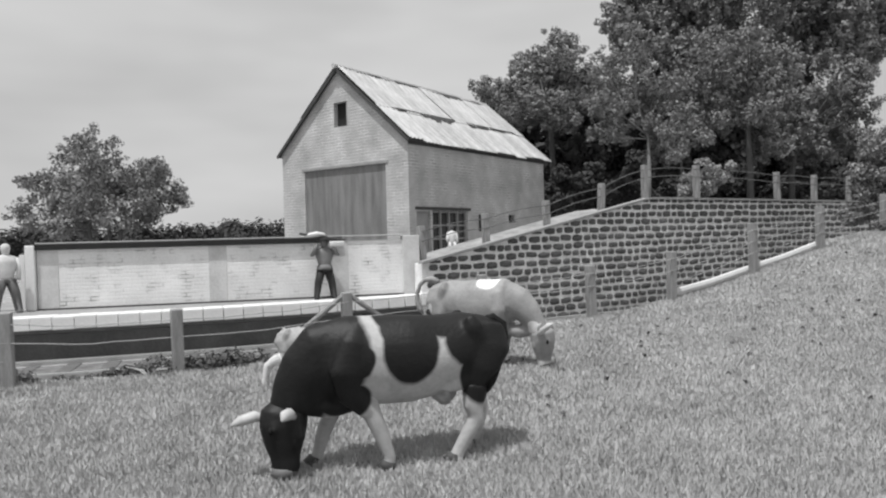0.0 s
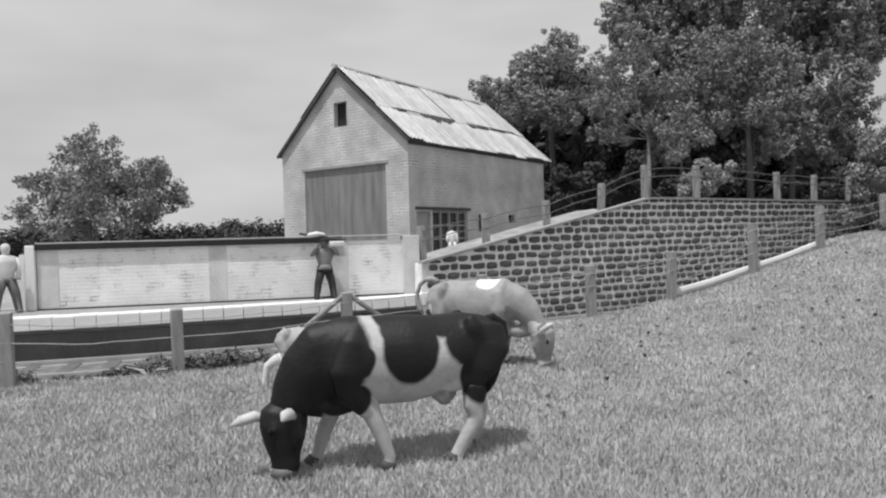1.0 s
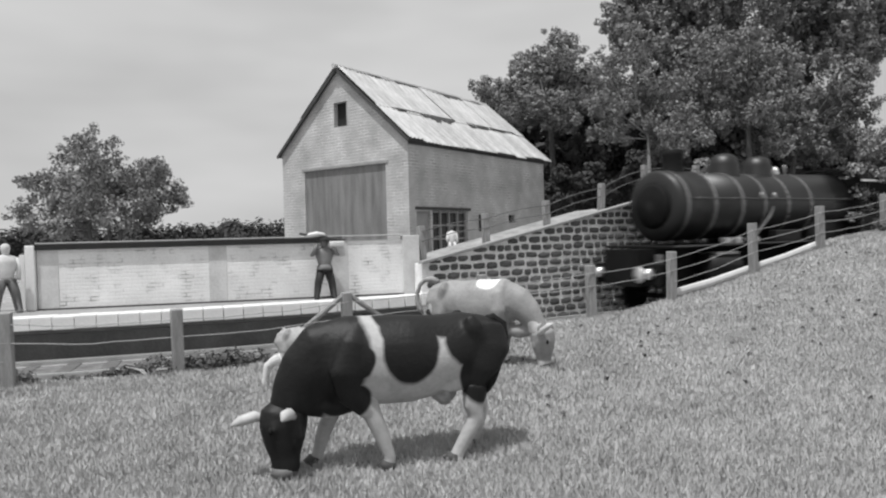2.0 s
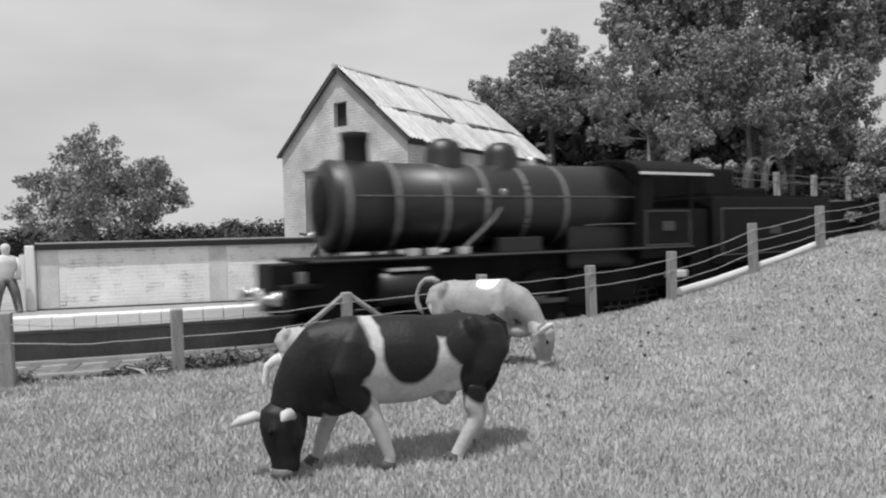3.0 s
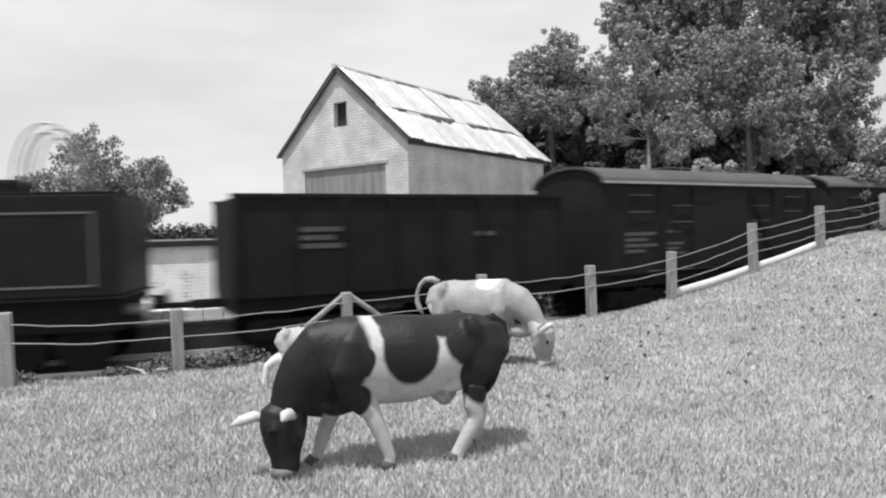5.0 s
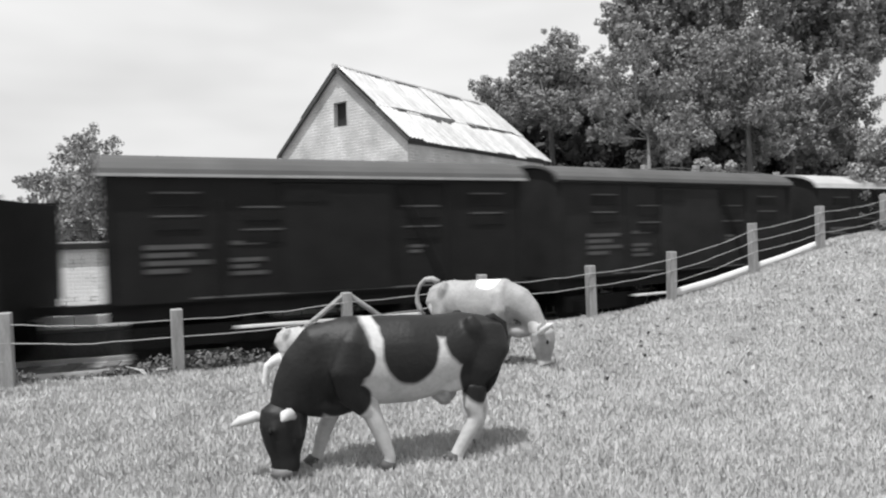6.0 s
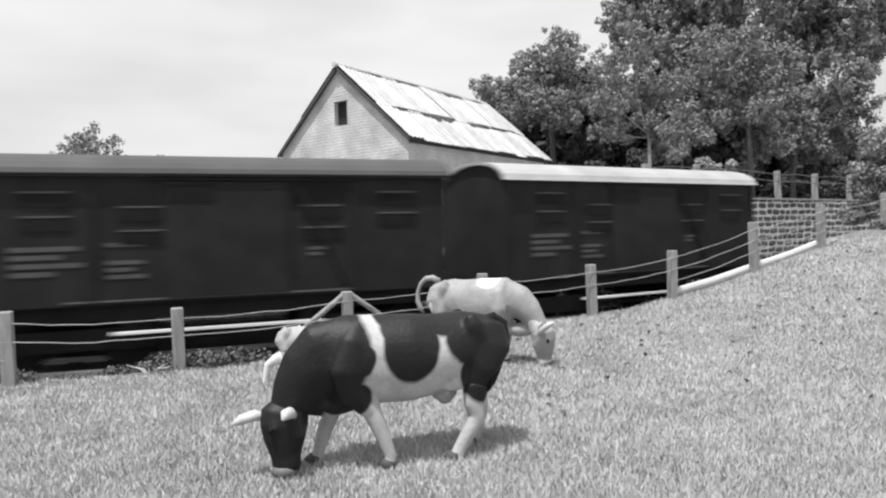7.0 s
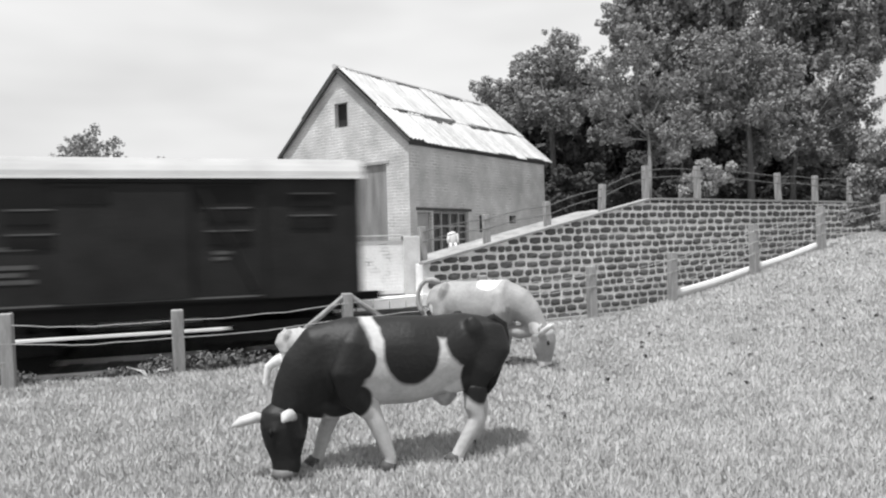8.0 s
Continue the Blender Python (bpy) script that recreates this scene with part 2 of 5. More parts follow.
def tube(bm, pts, radii, n=10, cap=True, flat=1.0):
    """A round limb through points; radii one number or one each (or pairs: across, along)."""
    pts = [Vector(p) for p in pts]
    if not isinstance(radii, (list, tuple)):
        radii = [radii] * len(pts)
    rings = []
    up = None
    for i, p in enumerate(pts):
        d = (pts[min(i + 1, len(pts) - 1)] - pts[max(i - 1, 0)]).normalized()
        if up is None:
            up = Vector((0, 1, 0)) if abs(d.y) < 0.8 else Vector((0, 0, 1))
        u = (up - d * up.dot(d)).normalized()
        w = d.cross(u)
        up = u
        r = radii[i]
        ru, rw = r if isinstance(r, (list, tuple)) else (r, r * flat)
        rings.append([p + u * (ru * math.cos(2 * math.pi * k / n)) + w * (rw * math.sin(2 * math.pi * k / n)) for k in range(n)])
    return loft(bm, rings, cap)


def tb(pts, radii, n=10, flat=1.0):
    return tube(bmesh.new(), pts, radii, n, True, flat)


def turned(axis, profile, n=24):
    """A solid turned round a line along x: profile of (x, radius); axis (y, z)."""
    return loft(bmesh.new(), [[(x, axis[0] + r * math.cos(2 * math.pi * k / n), axis[1] + r * math.sin(2 * math.pi * k / n)) for k in range(n)] for x, r in profile])


def turned_up(at, profile, n=20):
    """A solid turned round an upright line: profile of (z, radius)."""
    return loft(bmesh.new(), [[(at[0] + r * math.cos(2 * math.pi * k / n), at[1] + r * math.sin(2 * math.pi * k / n), z) for k in range(n)] for z, r in profile])


# ---- the line of the railway ----
def line_y(x):
    c = min(max(x, -9.0), 10.0)
    return 14.9 + 0.51 * c + 0.011 * c * c - 0.0006 * c ** 3 + (0.51 + 0.022 * c - 0.0018 * c * c) * (x - c)


def line_slope(x):
    c = min(max(x, -9.0), 10.0)
    return 0.51 + 0.022 * c - 0.0018 * c * c


LX = np.linspace(-130, 130, 20801)
LY = np.array([line_y(x) for x in LX])
LS = np.concatenate([[0], np.cumsum(np.hypot(np.diff(LX), np.diff(LY)))])
LS -= np.interp(0, LX, LS)


def rail_at(s, off=0.0):
    """Place on the line at the length s from its middle, off metres to the far side; and its heading in degrees."""
    x = float(np.interp(s, LS, LX))
    k = line_slope(x)
    h = math.atan(k)
    return x - math.sin(h) * off, line_y(x) + math.cos(h) * off, math.degrees(h)


def off_line(x, y):
    """Offset of a place from the line, square to it, about."""
    xf = x
    for _ in range(4):
        k = line_slope(xf)
        q = ((y - line_y(xf)) - 0) / math.hypot(1, k)
        xf = x + q * k / math.hypot(1, k)
    k = line_slope(xf)
    return xf, (x - xf) * -math.sin(math.atan(k)) + (y - line_y(xf)) * math.cos(math.atan(k))


def smooth01(a, b, v):
    t = min(max((v - a) / (b - a), 0), 1)
    return t * t * (3 - 2 * t)


FENCE_X = [-40, -6.2, -4.1, -1.65, 0.7, 3.0, 5.0, 7.4, 9.6, 14, 30]
FENCE_Z = [0.1, 0.16, 0.17, 0.28, 0.36, 0.44, 0.76, 1.34, 1.81, 2.25, 2.6]
WALL_X = [-0.6, 6.2, 15, 40]
WALL_Z = [1.5, 3.13, 3.06, 3.06]


def ground_z(xf, q):
    """Height of the ground by the foot on the line and the offset from it."""
    if q < -2.3:
        f = float(np.interp(xf, FENCE_X, FENCE_Z))
        r = max(-2.6 - q, 0)
        z = 0.02 + (f - 0.02) * math.exp(-(r / 8.5) ** 2)
        return z
    if q < -1.75:
        f = float(np.interp(xf, FENCE_X, FENCE_Z))
        return -0.2 + (f + 0.2) * smooth01(-1.75, -2.3, q)
    if q < 1.75:
        return -0.2
    top = float(np.interp(xf, WALL_X, WALL_Z)) if xf > 0.05 else 0.7
    far = 0.7 + 2.4 * smooth01(7, 12, xf)
    z = top + (far - top) * smooth01(4.2, 5.4, q) - 0.22 - 0.22 * smooth01(3.4, 2.4, q) * (xf > 0.05)
    return -0.2 + (z + 0.2) * smooth01(1.75, 1.85, q)


# ---- ground, one sheet to the horizon ----
def build_ground():
    xs = np.concatenate([[-900, -400, -150, -80, -50, -35], np.arange(-26, 30, 0.4), [34, 42, 60, 90, 160, 400, 900]])
    qs = np.concatenate([[-400, -120, -50, -30], np.arange(-22, -2.6, 0.35), [-2.6, -2.45, -2.3, -2.15, -2.0, -1.85, -1.75, -1.2, 1.2, 1.75, 1.78, 1.81, 1.85, 2.2, 2.8, 3.5, 4.2, 4.5, 4.8, 5.1, 5.4, 6, 7, 9, 12, 16, 22, 30, 45, 70, 120, 250, 900]])
    verts, faces = [], []
    for x in xs:
        k = math.hypot(1, line_slope(x))
        for q in qs:
            y = line_y(x) + q * k
            xf, qq = (x, q) if abs(q) > 25 else off_line(x, y)
            if -3 < q < 6:
                qq = q
            z = ground_z(xf, qq)
            if q < -2.7 and abs(x) < 40:
                z += 0.05 * noise.noise(Vector((x * 0.6, y * 0.6, 0))) * min(1, -(q + 2.7))
            verts.append((x, y, z))
    n = len(qs)
    for i in range(len(xs) - 1):
        for j in range(n - 1):
            faces.append((i * n + j, (i + 1) * n + j, (i + 1) * n + j + 1, i * n + j + 1))
    g = np_part("ground", verts, faces, M_SOIL, smooth=True)
    tagged(g, "grey-green turf and soil ground rising into a grassy bank", "ground", kind="structure")


def meadow_z(x, y):
    xf, q = off_line(x, y)
    return ground_z(xf, q) + (0.05 * noise.noise(Vector((x * 0.6, y * 0.6, 0))) * min(1, max(0, -(q + 2.7))))


build_ground()


# ---- track ----
def build_track():
    tr = thing("railway_track", P(0, 0, 0), "single railway track with bright rails on dark sleepers", "track", kind="structure")
    v, f = [], []
    ss = np.arange(-40, 60, 0.5)
    for s in ss:
        for off, z in ((-1.9, -0.22), (-1.5, -0.1), (1.5, -0.1), (1.7, -0.2)):
            x, y, _ = rail_at(s, off)
            v.append((x, y, z))
    for i in range(len(ss) - 1):
        for j in range(3):
            f.append((i * 4 + j, i * 4 + 4 + j, i * 4 + 5 + j, i * 4 + 1 + j))
    np_part("ballast_bed", v, f, M_BALLAST, tr)
    prof = [(-0.07, -0.14), (0.07, -0.14), (0.07, -0.11), (0.015, -0.09), (0.015, -0.04), (0.036, -0.03), (0.036, 0.0), (-0.036, 0.0), (-0.036, -0.03), (-0.015, -0.04), (-0.015, -0.09), (-0.07, -0.11)]
    for side in (-0.75, 0.75):
        bm = bmesh.new()
        rings = []
        for s in np.arange(-40, 60.1, 1.0):
            rings.append([(*rail_at(s, side + o)[:2], z) for o, z in prof])
        loft(bm, rings)
        part("rail", bm, M_RAIL, tr)
    first = None
    for i, s in enumerate(np.arange(-24, 30, 0.72)):
        x, y, h = rail_at(s)
        if first is None:
            first = part("sleeper", bx(-0.13, 0.13, -1.28, 1.28, -0.2, -0.085, bevel=0.015), M_SLEEPER, tr, "", P(x, y, 0, rz=h))
        else:
            again(first, tr, P(x, y, 0, rz=h))


build_track()


# ---- platform ----
def build_platform():
    pl = thing("platform", P(0, 0, 0), "low station platform with white-painted block edge", "platform", kind="structure")
    bm = bmesh.new()
    rings = []
    for s in np.arange(-24, 0.61, 0.6):
        a, b = rail_at(s, 1.66), rail_at(s, 5.4)
        rings.append([(a[0], a[1], -0.2), (a[0], a[1], 0.735), (b[0], b[1], 0.735), (b[0], b[1], -0.2)])
    loft(bm, rings)
    part("platform_body", bm, M_PAVE, pl)
    bm = bmesh.new()
    rings = []
    for s in np.arange(-24, 0.61, 0.6):
        a, b = rail_at(s, 1.60), rail_at(s, 1.67)
        rings.append([(a[0], a[1], -0.19), (a[0], a[1], 0.4), (b[0], b[1], 0.4), (b[0], b[1], -0.19)])
    loft(bm, rings)
    part("lower_face", bm, M_FACE, pl, "dark grey lower face")
    first = None
    rnd = random.Random(3)
    for s in np.arange(-16, 0.4, 0.43):
        x, y, h = rail_at(s, 1.52)
        m = P(x, y, rnd.uniform(-0.006, 0.006), rz=h + rnd.uniform(-0.3, 0.3))
        if first is None:
            first = part("coping_block", bx(-0.198, 0.198, -0.06, 0.42, 0.49, 0.755, bevel=0.02), M_COPING, pl, "", m)
        else:
            again(first, pl, m)


build_platform()


# ---- whitewashed wall behind the platform ----
WA, WB = Vector((-9.15, 14.95, 0)), Vector((-0.62, 16.9, 0))


def build_platform_wall():
    d = WB - WA
    L, h = d.length, math.degrees(math.atan2(d.y, d.x))
    w = thing("platform_wall", P(WA.x, WA.y, 0.735, rz=h), "whitewashed brick wall with dark capping along the platform", "wall", kind="structure")
    z1 = 1.37
    part("brick_panel", bx(0.55, 3.75, 0.0, 0.24, 0, z1), M_WHITEBRICK, w)
    part("brick_panel", bx(4.15, L - 2.2, 0.0, 0.24, 0, z1), M_WHITEBRICK, w)
    part("brick_panel", bx(L - 1.75, L - 0.4, 0.0, 0.24, 0, z1), M_WHITEBRICK, w)
    for a, b in ((0.12, 0.55), (3.75, 4.15), (L - 2.2, L - 1.75)):
        part("pilaster", bx(a, b, -0.012, 0.26, 0, z1, bevel=0.005), M_RENDER, w, "smooth rendered pilaster")
    part("end_pier", bx(L - 0.4, L + 0.02, -0.06, 0.36, 0, z1 + 0.1, bevel=0.02), M_RENDER, w, "pale rendered end pier")
    part("capping", bx(0.1, L - 1.9, -0.09, 0.3, z1 - 0.03, z1 + 0.1, bevel=0.015), M_CAP, w, "dark weathered capping")
    part("capping_lip", bx(0.1, L - 0.4, -0.05, 0.27, z1 + 0.104, z1 + 0.135, bevel=0.01), M_CAPTOP, w, "light top of the capping")
    part("white_post", bx(-0.1, 0.1, -0.1, 0.1, 0, z1 + 0.08, bevel=0.03), M_WHITE, w, "white-painted post with rounded top")
    part("base_joint", bx(0.12, L - 0.4, -0.05, -0.003, 0.003, 0.035), M_DARKTIMBER, w, "dark line at the foot")


build_platform_wall()


# ---- brick barn ----
def build_barn():
    W, Ln, Z0, ZE, ZA = 5.85, 9.0, 0.55, 5.28, 7.85
    barn = thing("brick_barn", P(-1.02, 21.05, 0, rz=53.8), "grey brick barn with corrugated iron roof and wide timber door", "barn")
    t = 0.3
    # front gable wall with door opening and loft hole
    y0, y1, dz = 0.93, 4.70, 4.55
    g0, g1, gz0, gz1 = 2.54, 3.17, 5.94, 6.76
    bm = bmesh.new()

    def prism(bm, poly, x0, x1):
        loft(bm, [[(x0, a, b) for a, b in poly], [(x1, a, b) for a, b in poly]])
    prism(bm, [(0, Z0), (y0, Z0), (y0, dz), (0, dz)], 0, t)
    prism(bm, [(y1, Z0), (W, Z0), (W, dz), (y1, dz)], 0, t)
    prism(bm, [(0, dz), (W, dz), (W, ZE), (0, ZE)], 0, t)
    k = (ZA - ZE) / (W / 2)

    def roof_at(y):
        return ZE + k * min(y, W - y)
    prism(bm, [(0, ZE), (g0, ZE), (g0, roof_at(g0))], 0, t)
    prism(bm, [(g0, ZE), (g1, ZE), (g1, gz0), (g0, gz0)], 0, t)
    prism(bm, [(g0, gz1), (g1, gz1), (g1, roof_at(g1)), (W / 2, ZA), (g0, roof_at(g0))], 0, t)
    prism(bm, [(g1, ZE), (W, ZE), (g1, roof_at(g1))], 0, t)
    bmesh.ops.remove_doubles(bm, verts=bm.verts, dist=0.001)
    part("gable_wall", bm, M_BARN, barn)
    # near side wall with openings
    bm = bmesh.new()
    holes = [(0.36, 1.1, 0.6, 2.98), (1.2, 3.25, 1.6, 3.02), (3.95, 4.42, 2.3, 2.92), (6.05, 6.55, 2.62, 2.92)]
    xs = [t]
    for a, b, c, d in holes:
        box(bm, xs[-1], a, 0, t, Z0, 3.02)
        box(bm, a, b, 0, t, Z0, c)
        if d < 3.02:
            box(bm, a, b, 0, t, d, 3.02)
        xs.append(b)
    box(bm, xs[-1], Ln - t, 0, t, Z0, 3.02)
    box(bm, t, Ln - t, 0, t, 3.02, ZE)
    bmesh.ops.remove_doubles(bm, verts=bm.verts, dist=0.001)
    part("side_wall", bm, M_BARN, barn)
    part("side_wall", bx(t, Ln - t, W - t, W, Z0, ZE), M_BARN, barn)
    bm = bmesh.new()
    prism(bm, [(0, Z0), (W, Z0), (W, ZE), (W / 2, ZA), (0, ZE)], Ln - t, Ln)
    part("gable_wall", bm, M_BARN, barn)
    part("floor", bx(t, Ln - t, t, W - t, Z0, Z0 + 0.05), M_VOID, barn)
    # big door of planks
    door = part("barn_door", bx(0.08, 0.2, y0, y1, Z0, dz), M_DOOR, barn, "wide weathered timber door, closed")
    n = 12
    for i in range(n):
        a, b = y0 + (y1 - y0) * i / n + 0.003, y0 + (y1 - y0) * (i + 1) / n - 0.003
        part("plank", bx(0.055, 0.078, a, b, Z0, dz - 0.01), M_DOOR, door)
    part("lintel", bx(-0.03, 0.16, y0 - 0.12, y1 + 0.12, dz + 0.003, dz + 0.1, bevel=0.01), M_FRAME, barn, "pale lintel over the door")
    part("rail", bx(0.03, 0.053, y0, y0 + 1.8, 2.05, 2.2), M_DOOR, door)
    part("loft_hatch", bx(0.18, 0.24, g0, g1, gz0, gz1), M_VOID, barn, "dark open loft hatch")
    part("hatch_frame", bx(0.02, 0.18, g0 + 0.002, g0 + 0.07, gz0, gz1), M_FRAME, barn)
    # side openings
    part("side_door", bx(0.36, 1.1, 0.10, 0.16, 0.6, 2.98), M_FRAME, barn, "pale boarded side door")
    win = part("window", bx(1.2, 3.25, 0.14, 0.17, 1.6, 3.02), M_GLASS, barn, "small-paned window with dark glass")
    for i in range(5):
        x = 1.2 + (3.25 - 1.2 - 0.06) * i / 4
        part("mullion", bx(x, x + 0.06, 0.06, 0.135, 1.6, 3.02), M_FRAME, win)
    for z in (1.62, 2.05, 2.5, 2.95):
        part("glazing_bar", bx(1.2, 3.25, 0.07, 0.125, z, z + 0.05), M_FRAME, win)
    part("lintel", bx(0.3, 3.4, -0.04, 0.05, 3.03, 3.12), M_DARKTIMBER, barn)
    for a, b, c, d in holes[2:]:
        part("vent_hole", bx(a, b, 0.2, 0.25, c, d), M_VOID, barn, "small dark vent")
    # Raised dark strip holds the eave's shadow along the side wall.
    part("eave_board", bx(0.02, Ln - 0.02, -0.06, -0.004, ZE - 0.2, ZE - 0.02), M_DARKTIMBER, barn, "dark strip in place of the eave's shadow")
    # roof: boards under corrugated sheets in two lifts on each slope
    rise, run = ZA - ZE, W / 2
    ang = math.atan2(rise, run)
    sl = math.hypot(rise, run) + 0.22
    for side in (0, 1):
        m = P(-0.1, W / 2, ZA + 0.05) @ pose(0, 0, 0, rx=(math.degrees(ang) if side == 0 else 180 - math.degrees(ang)))
        sg = 1 if side == 0 else -1
        slope = part("roof_deck", bx(0, Ln + 0.3, -sl, 0, -0.05 * (sg > 0), 0.05 * (sg < 0)), M_DARKTIMBER, barn, "dark roof boarding", m)
        rnd = random.Random(5 + side)
        mid = sl * 0.56
        nsh = 13
        cw = (Ln + 0.3) / nsh
        for lift, (u0, u1) in enumerate(((0.02, mid + 0.06), (mid, sl + 0.03))):
            bm = bmesh.new()
            rows = []
            nn = 17
            for i in range(nn):
                z = 0.028 * math.sin(i / (nn - 1) * 2 * math.pi * 4)
                rows.append((i / (nn - 1) * (cw + 0.05), z))
            vs = [[bm.verts.new((x, -u, z * sg + (0.055 if lift == 0 else 0.03) * sg)) for x, z in rows] for u in (u0, u1)]
            vt = [[bm.verts.new((x, -u, z * sg + (0.055 if lift == 0 else 0.03) * sg + 0.012 * sg)) for x, z in rows] for u in (u0, u1)]
            for i in range(nn - 1):
                bm.faces.new((vt[0][i], vt[0][i + 1], vt[1][i + 1], vt[1][i]))
                bm.faces.new((vs[1][i], vs[1][i + 1], vs[0][i + 1], vs[0][i]))
                bm.faces.new((vs[1][i], vt[1][i], vt[1][i + 1], vs[1][i + 1]))
            first = None
            for i in range(nsh):
                mm = P(i * cw, rnd.uniform(-0.09, 0.05), rnd.uniform(0, 0.035) * sg, rz=rnd.uniform(-0.8, 0.8))
                if first is None:
                    first = part("roof_sheet", bm, M_ROOF, slope, "", mm)
                else:
                    again(first, slope, mm)
        def ragged(name, a, b, v0, thick, label):
            """An uneven dark strip along the slope, in place of a gap's shade."""
            bm = bmesh.new()
            rings = []
            for i in range(25):
                xx = a + (b - a) * i / 24
                e = thick * (0.35 + 0.9 * abs(noise.noise(Vector((xx * 1.9, v0, 3))))) * min(1, 6 * min(i, 24 - i) / 24 + 0.2)
                rings.append([(xx, v0, 0.098 * sg), (xx, v0 - e, 0.098 * sg), (xx, v0 - e, 0.11 * sg), (xx, v0, 0.11 * sg)])
            loft(bm, rings)
            part(name, bm, M_DARKTIMBER, slope, label)
        ragged("ridge_gap", 0.3, 4.4, -0.05, 0.26, "dark uneven strip for the shaded gap below the ridge")
        ragged("ridge_gap", 4.7, Ln - 0.1, -0.07, 0.34, "dark uneven strip for the shaded gap below the ridge")
        for a, b, th in ((0.9, 2.0, 0.16), (2.0, 4.3, 0.5), (5.0, 6.6, 0.5), (6.7, 8.9, 0.2)):
            ragged("lap_gap", a, b, -mid + 0.02, th, "dark strip for the shade of a lifted lap between sheets")
        part("bargeboard", bx(-0.04, -0.003, -sl, 0, -0.09 if sg > 0 else 0.0, 0.0 if sg > 0 else 0.09), M_DARKTIMBER, barn, "dark bargeboard", m)
    part("ridge_cap", tb([(-0.22, W / 2, ZA + 0.1), (Ln + 0.22, W / 2, ZA + 0.1)], 0.09, 10), M_ROOF, barn, "grey ridge capping")


build_barn()


# ---- stone retaining wall (pieces of it come last) ----
def wall_top(x):
    return float(np.interp(x, WALL_X, WALL_Z))


STONE_WALL = thing("stone_retaining_wall", P(0, 0, 0), "rough dark stone retaining wall with pale mortar joints", "wall", kind="structure")


def build_stone_wall():
    bm = bmesh.new()
    rings = []
    bm2 = bmesh.new()
    rings2 = []
    for s in np.concatenate([np.arange(0.2, 9, 0.35), np.arange(9, 34, 0.7)]):
        a, b = rail_at(s, 1.55), rail_at(s, 1.95)
        z = wall_top(a[0]) - 0.02
        rings.append([(a[0], a[1], -0.25), (a[0], a[1], z), (b[0], b[1], z), (b[0], b[1], -0.25)])
        a, b = rail_at(s, 1.45), rail_at(s, 1.74)
        rings2.append([(a[0], a[1], z + 0.0), (a[0], a[1], z + 0.06), (b[0], b[1], z + 0.06), (b[0], b[1], z + 0.0)])
    loft(bm, rings)
    part("mortar_bed", bm, M_MORTAR, STONE_WALL, "pale mortar")
    loft(bm2, rings2)
    part("cope", bm2, M_COPE, STONE_WALL, "pale stone coping")


build_stone_wall()


# ---- post and wire fences ----
def post_mesh(h):
    bm = bx(-0.085, 0.085, -0.085, 0.085, -0.25, h, bevel=0.02)
    return bm


def build_field_fence():
    fe = thing("field_fence", P(0, 0, 0), "weathered timber posts with sagging wires round the meadow", "fence")
    tops = [(-6.17, 9.46, 1.24), (-4.1, 10.3, 1.15), (-1.65, 11.35, 1.25), (0.7, 12.6, 1.42), (3.02, 13.8, 1.48), (5.04, 14.9, 1.69), (7.37, 16.0, 2.28), (9.64, 17.2, 2.68), (12.2, 18.6, 3.0)]
    tops = [(-8.6, 8.5, 1.2)] + tops
    rnd = random.Random(8)
    for x, y, z in tops:
        zb = meadow_z(x, y)
        part("post", post_mesh(z - zb), M_POST, fe, "", P(x, y, zb, rx=rnd.uniform(-1, 1), ry=rnd.uniform(-1, 1), rz=rnd.uniform(15, 35)))
    for (xa, ya, za), (xb, yb, zb) in zip(tops, tops[1:]):
        for drop in (0.16, 0.42, 0.68):
            if drop > 0.6 and xa > -7 and xa < 4:
                continue
            pts = []
            for i in range(9):
                t = i / 8
                pts.append((xa + (xb - xa) * t, ya + (yb - ya) * t - 0.09, za + (zb - za) * t - drop - 0.05 * math.sin(math.pi * t) * rnd.uniform(0.6, 1.2)))
            part("wire", tb(pts, 0.0075, 6), M_WIRE, fe)
    # raking struts of the straining post
    x, y, z = tops[3]
    for dx, dy in ((-0.62, -0.27), (0.62, 0.30)):
        part("strut", tb([(x + dx * 1.2, y + dy * 1.2, z - 0.62), (x + dx * 0.1, y + dy * 0.1, z - 0.06)], 0.045, 8), M_POST, fe, "raking strut")
    # bleached bottom rail up the bank
    for (xa, ya, za), (xb, yb, zb) in zip(tops[6:], tops[7:9]):
        ga, gb = meadow_z(xa, ya) + 0.12, meadow_z(xb, yb) + 0.12
        part("bottom_rail", tb([(xa, ya + 0.12, ga), ((xa + xb) / 2, (ya + yb) / 2 + 0.12, (ga + gb) / 2 - 0.03), (xb, yb + 0.12, gb)], [(0.05, 0.09)] * 3, 8), M_PLANK, fe, "bleached timber bottom rail")


build_field_fence()


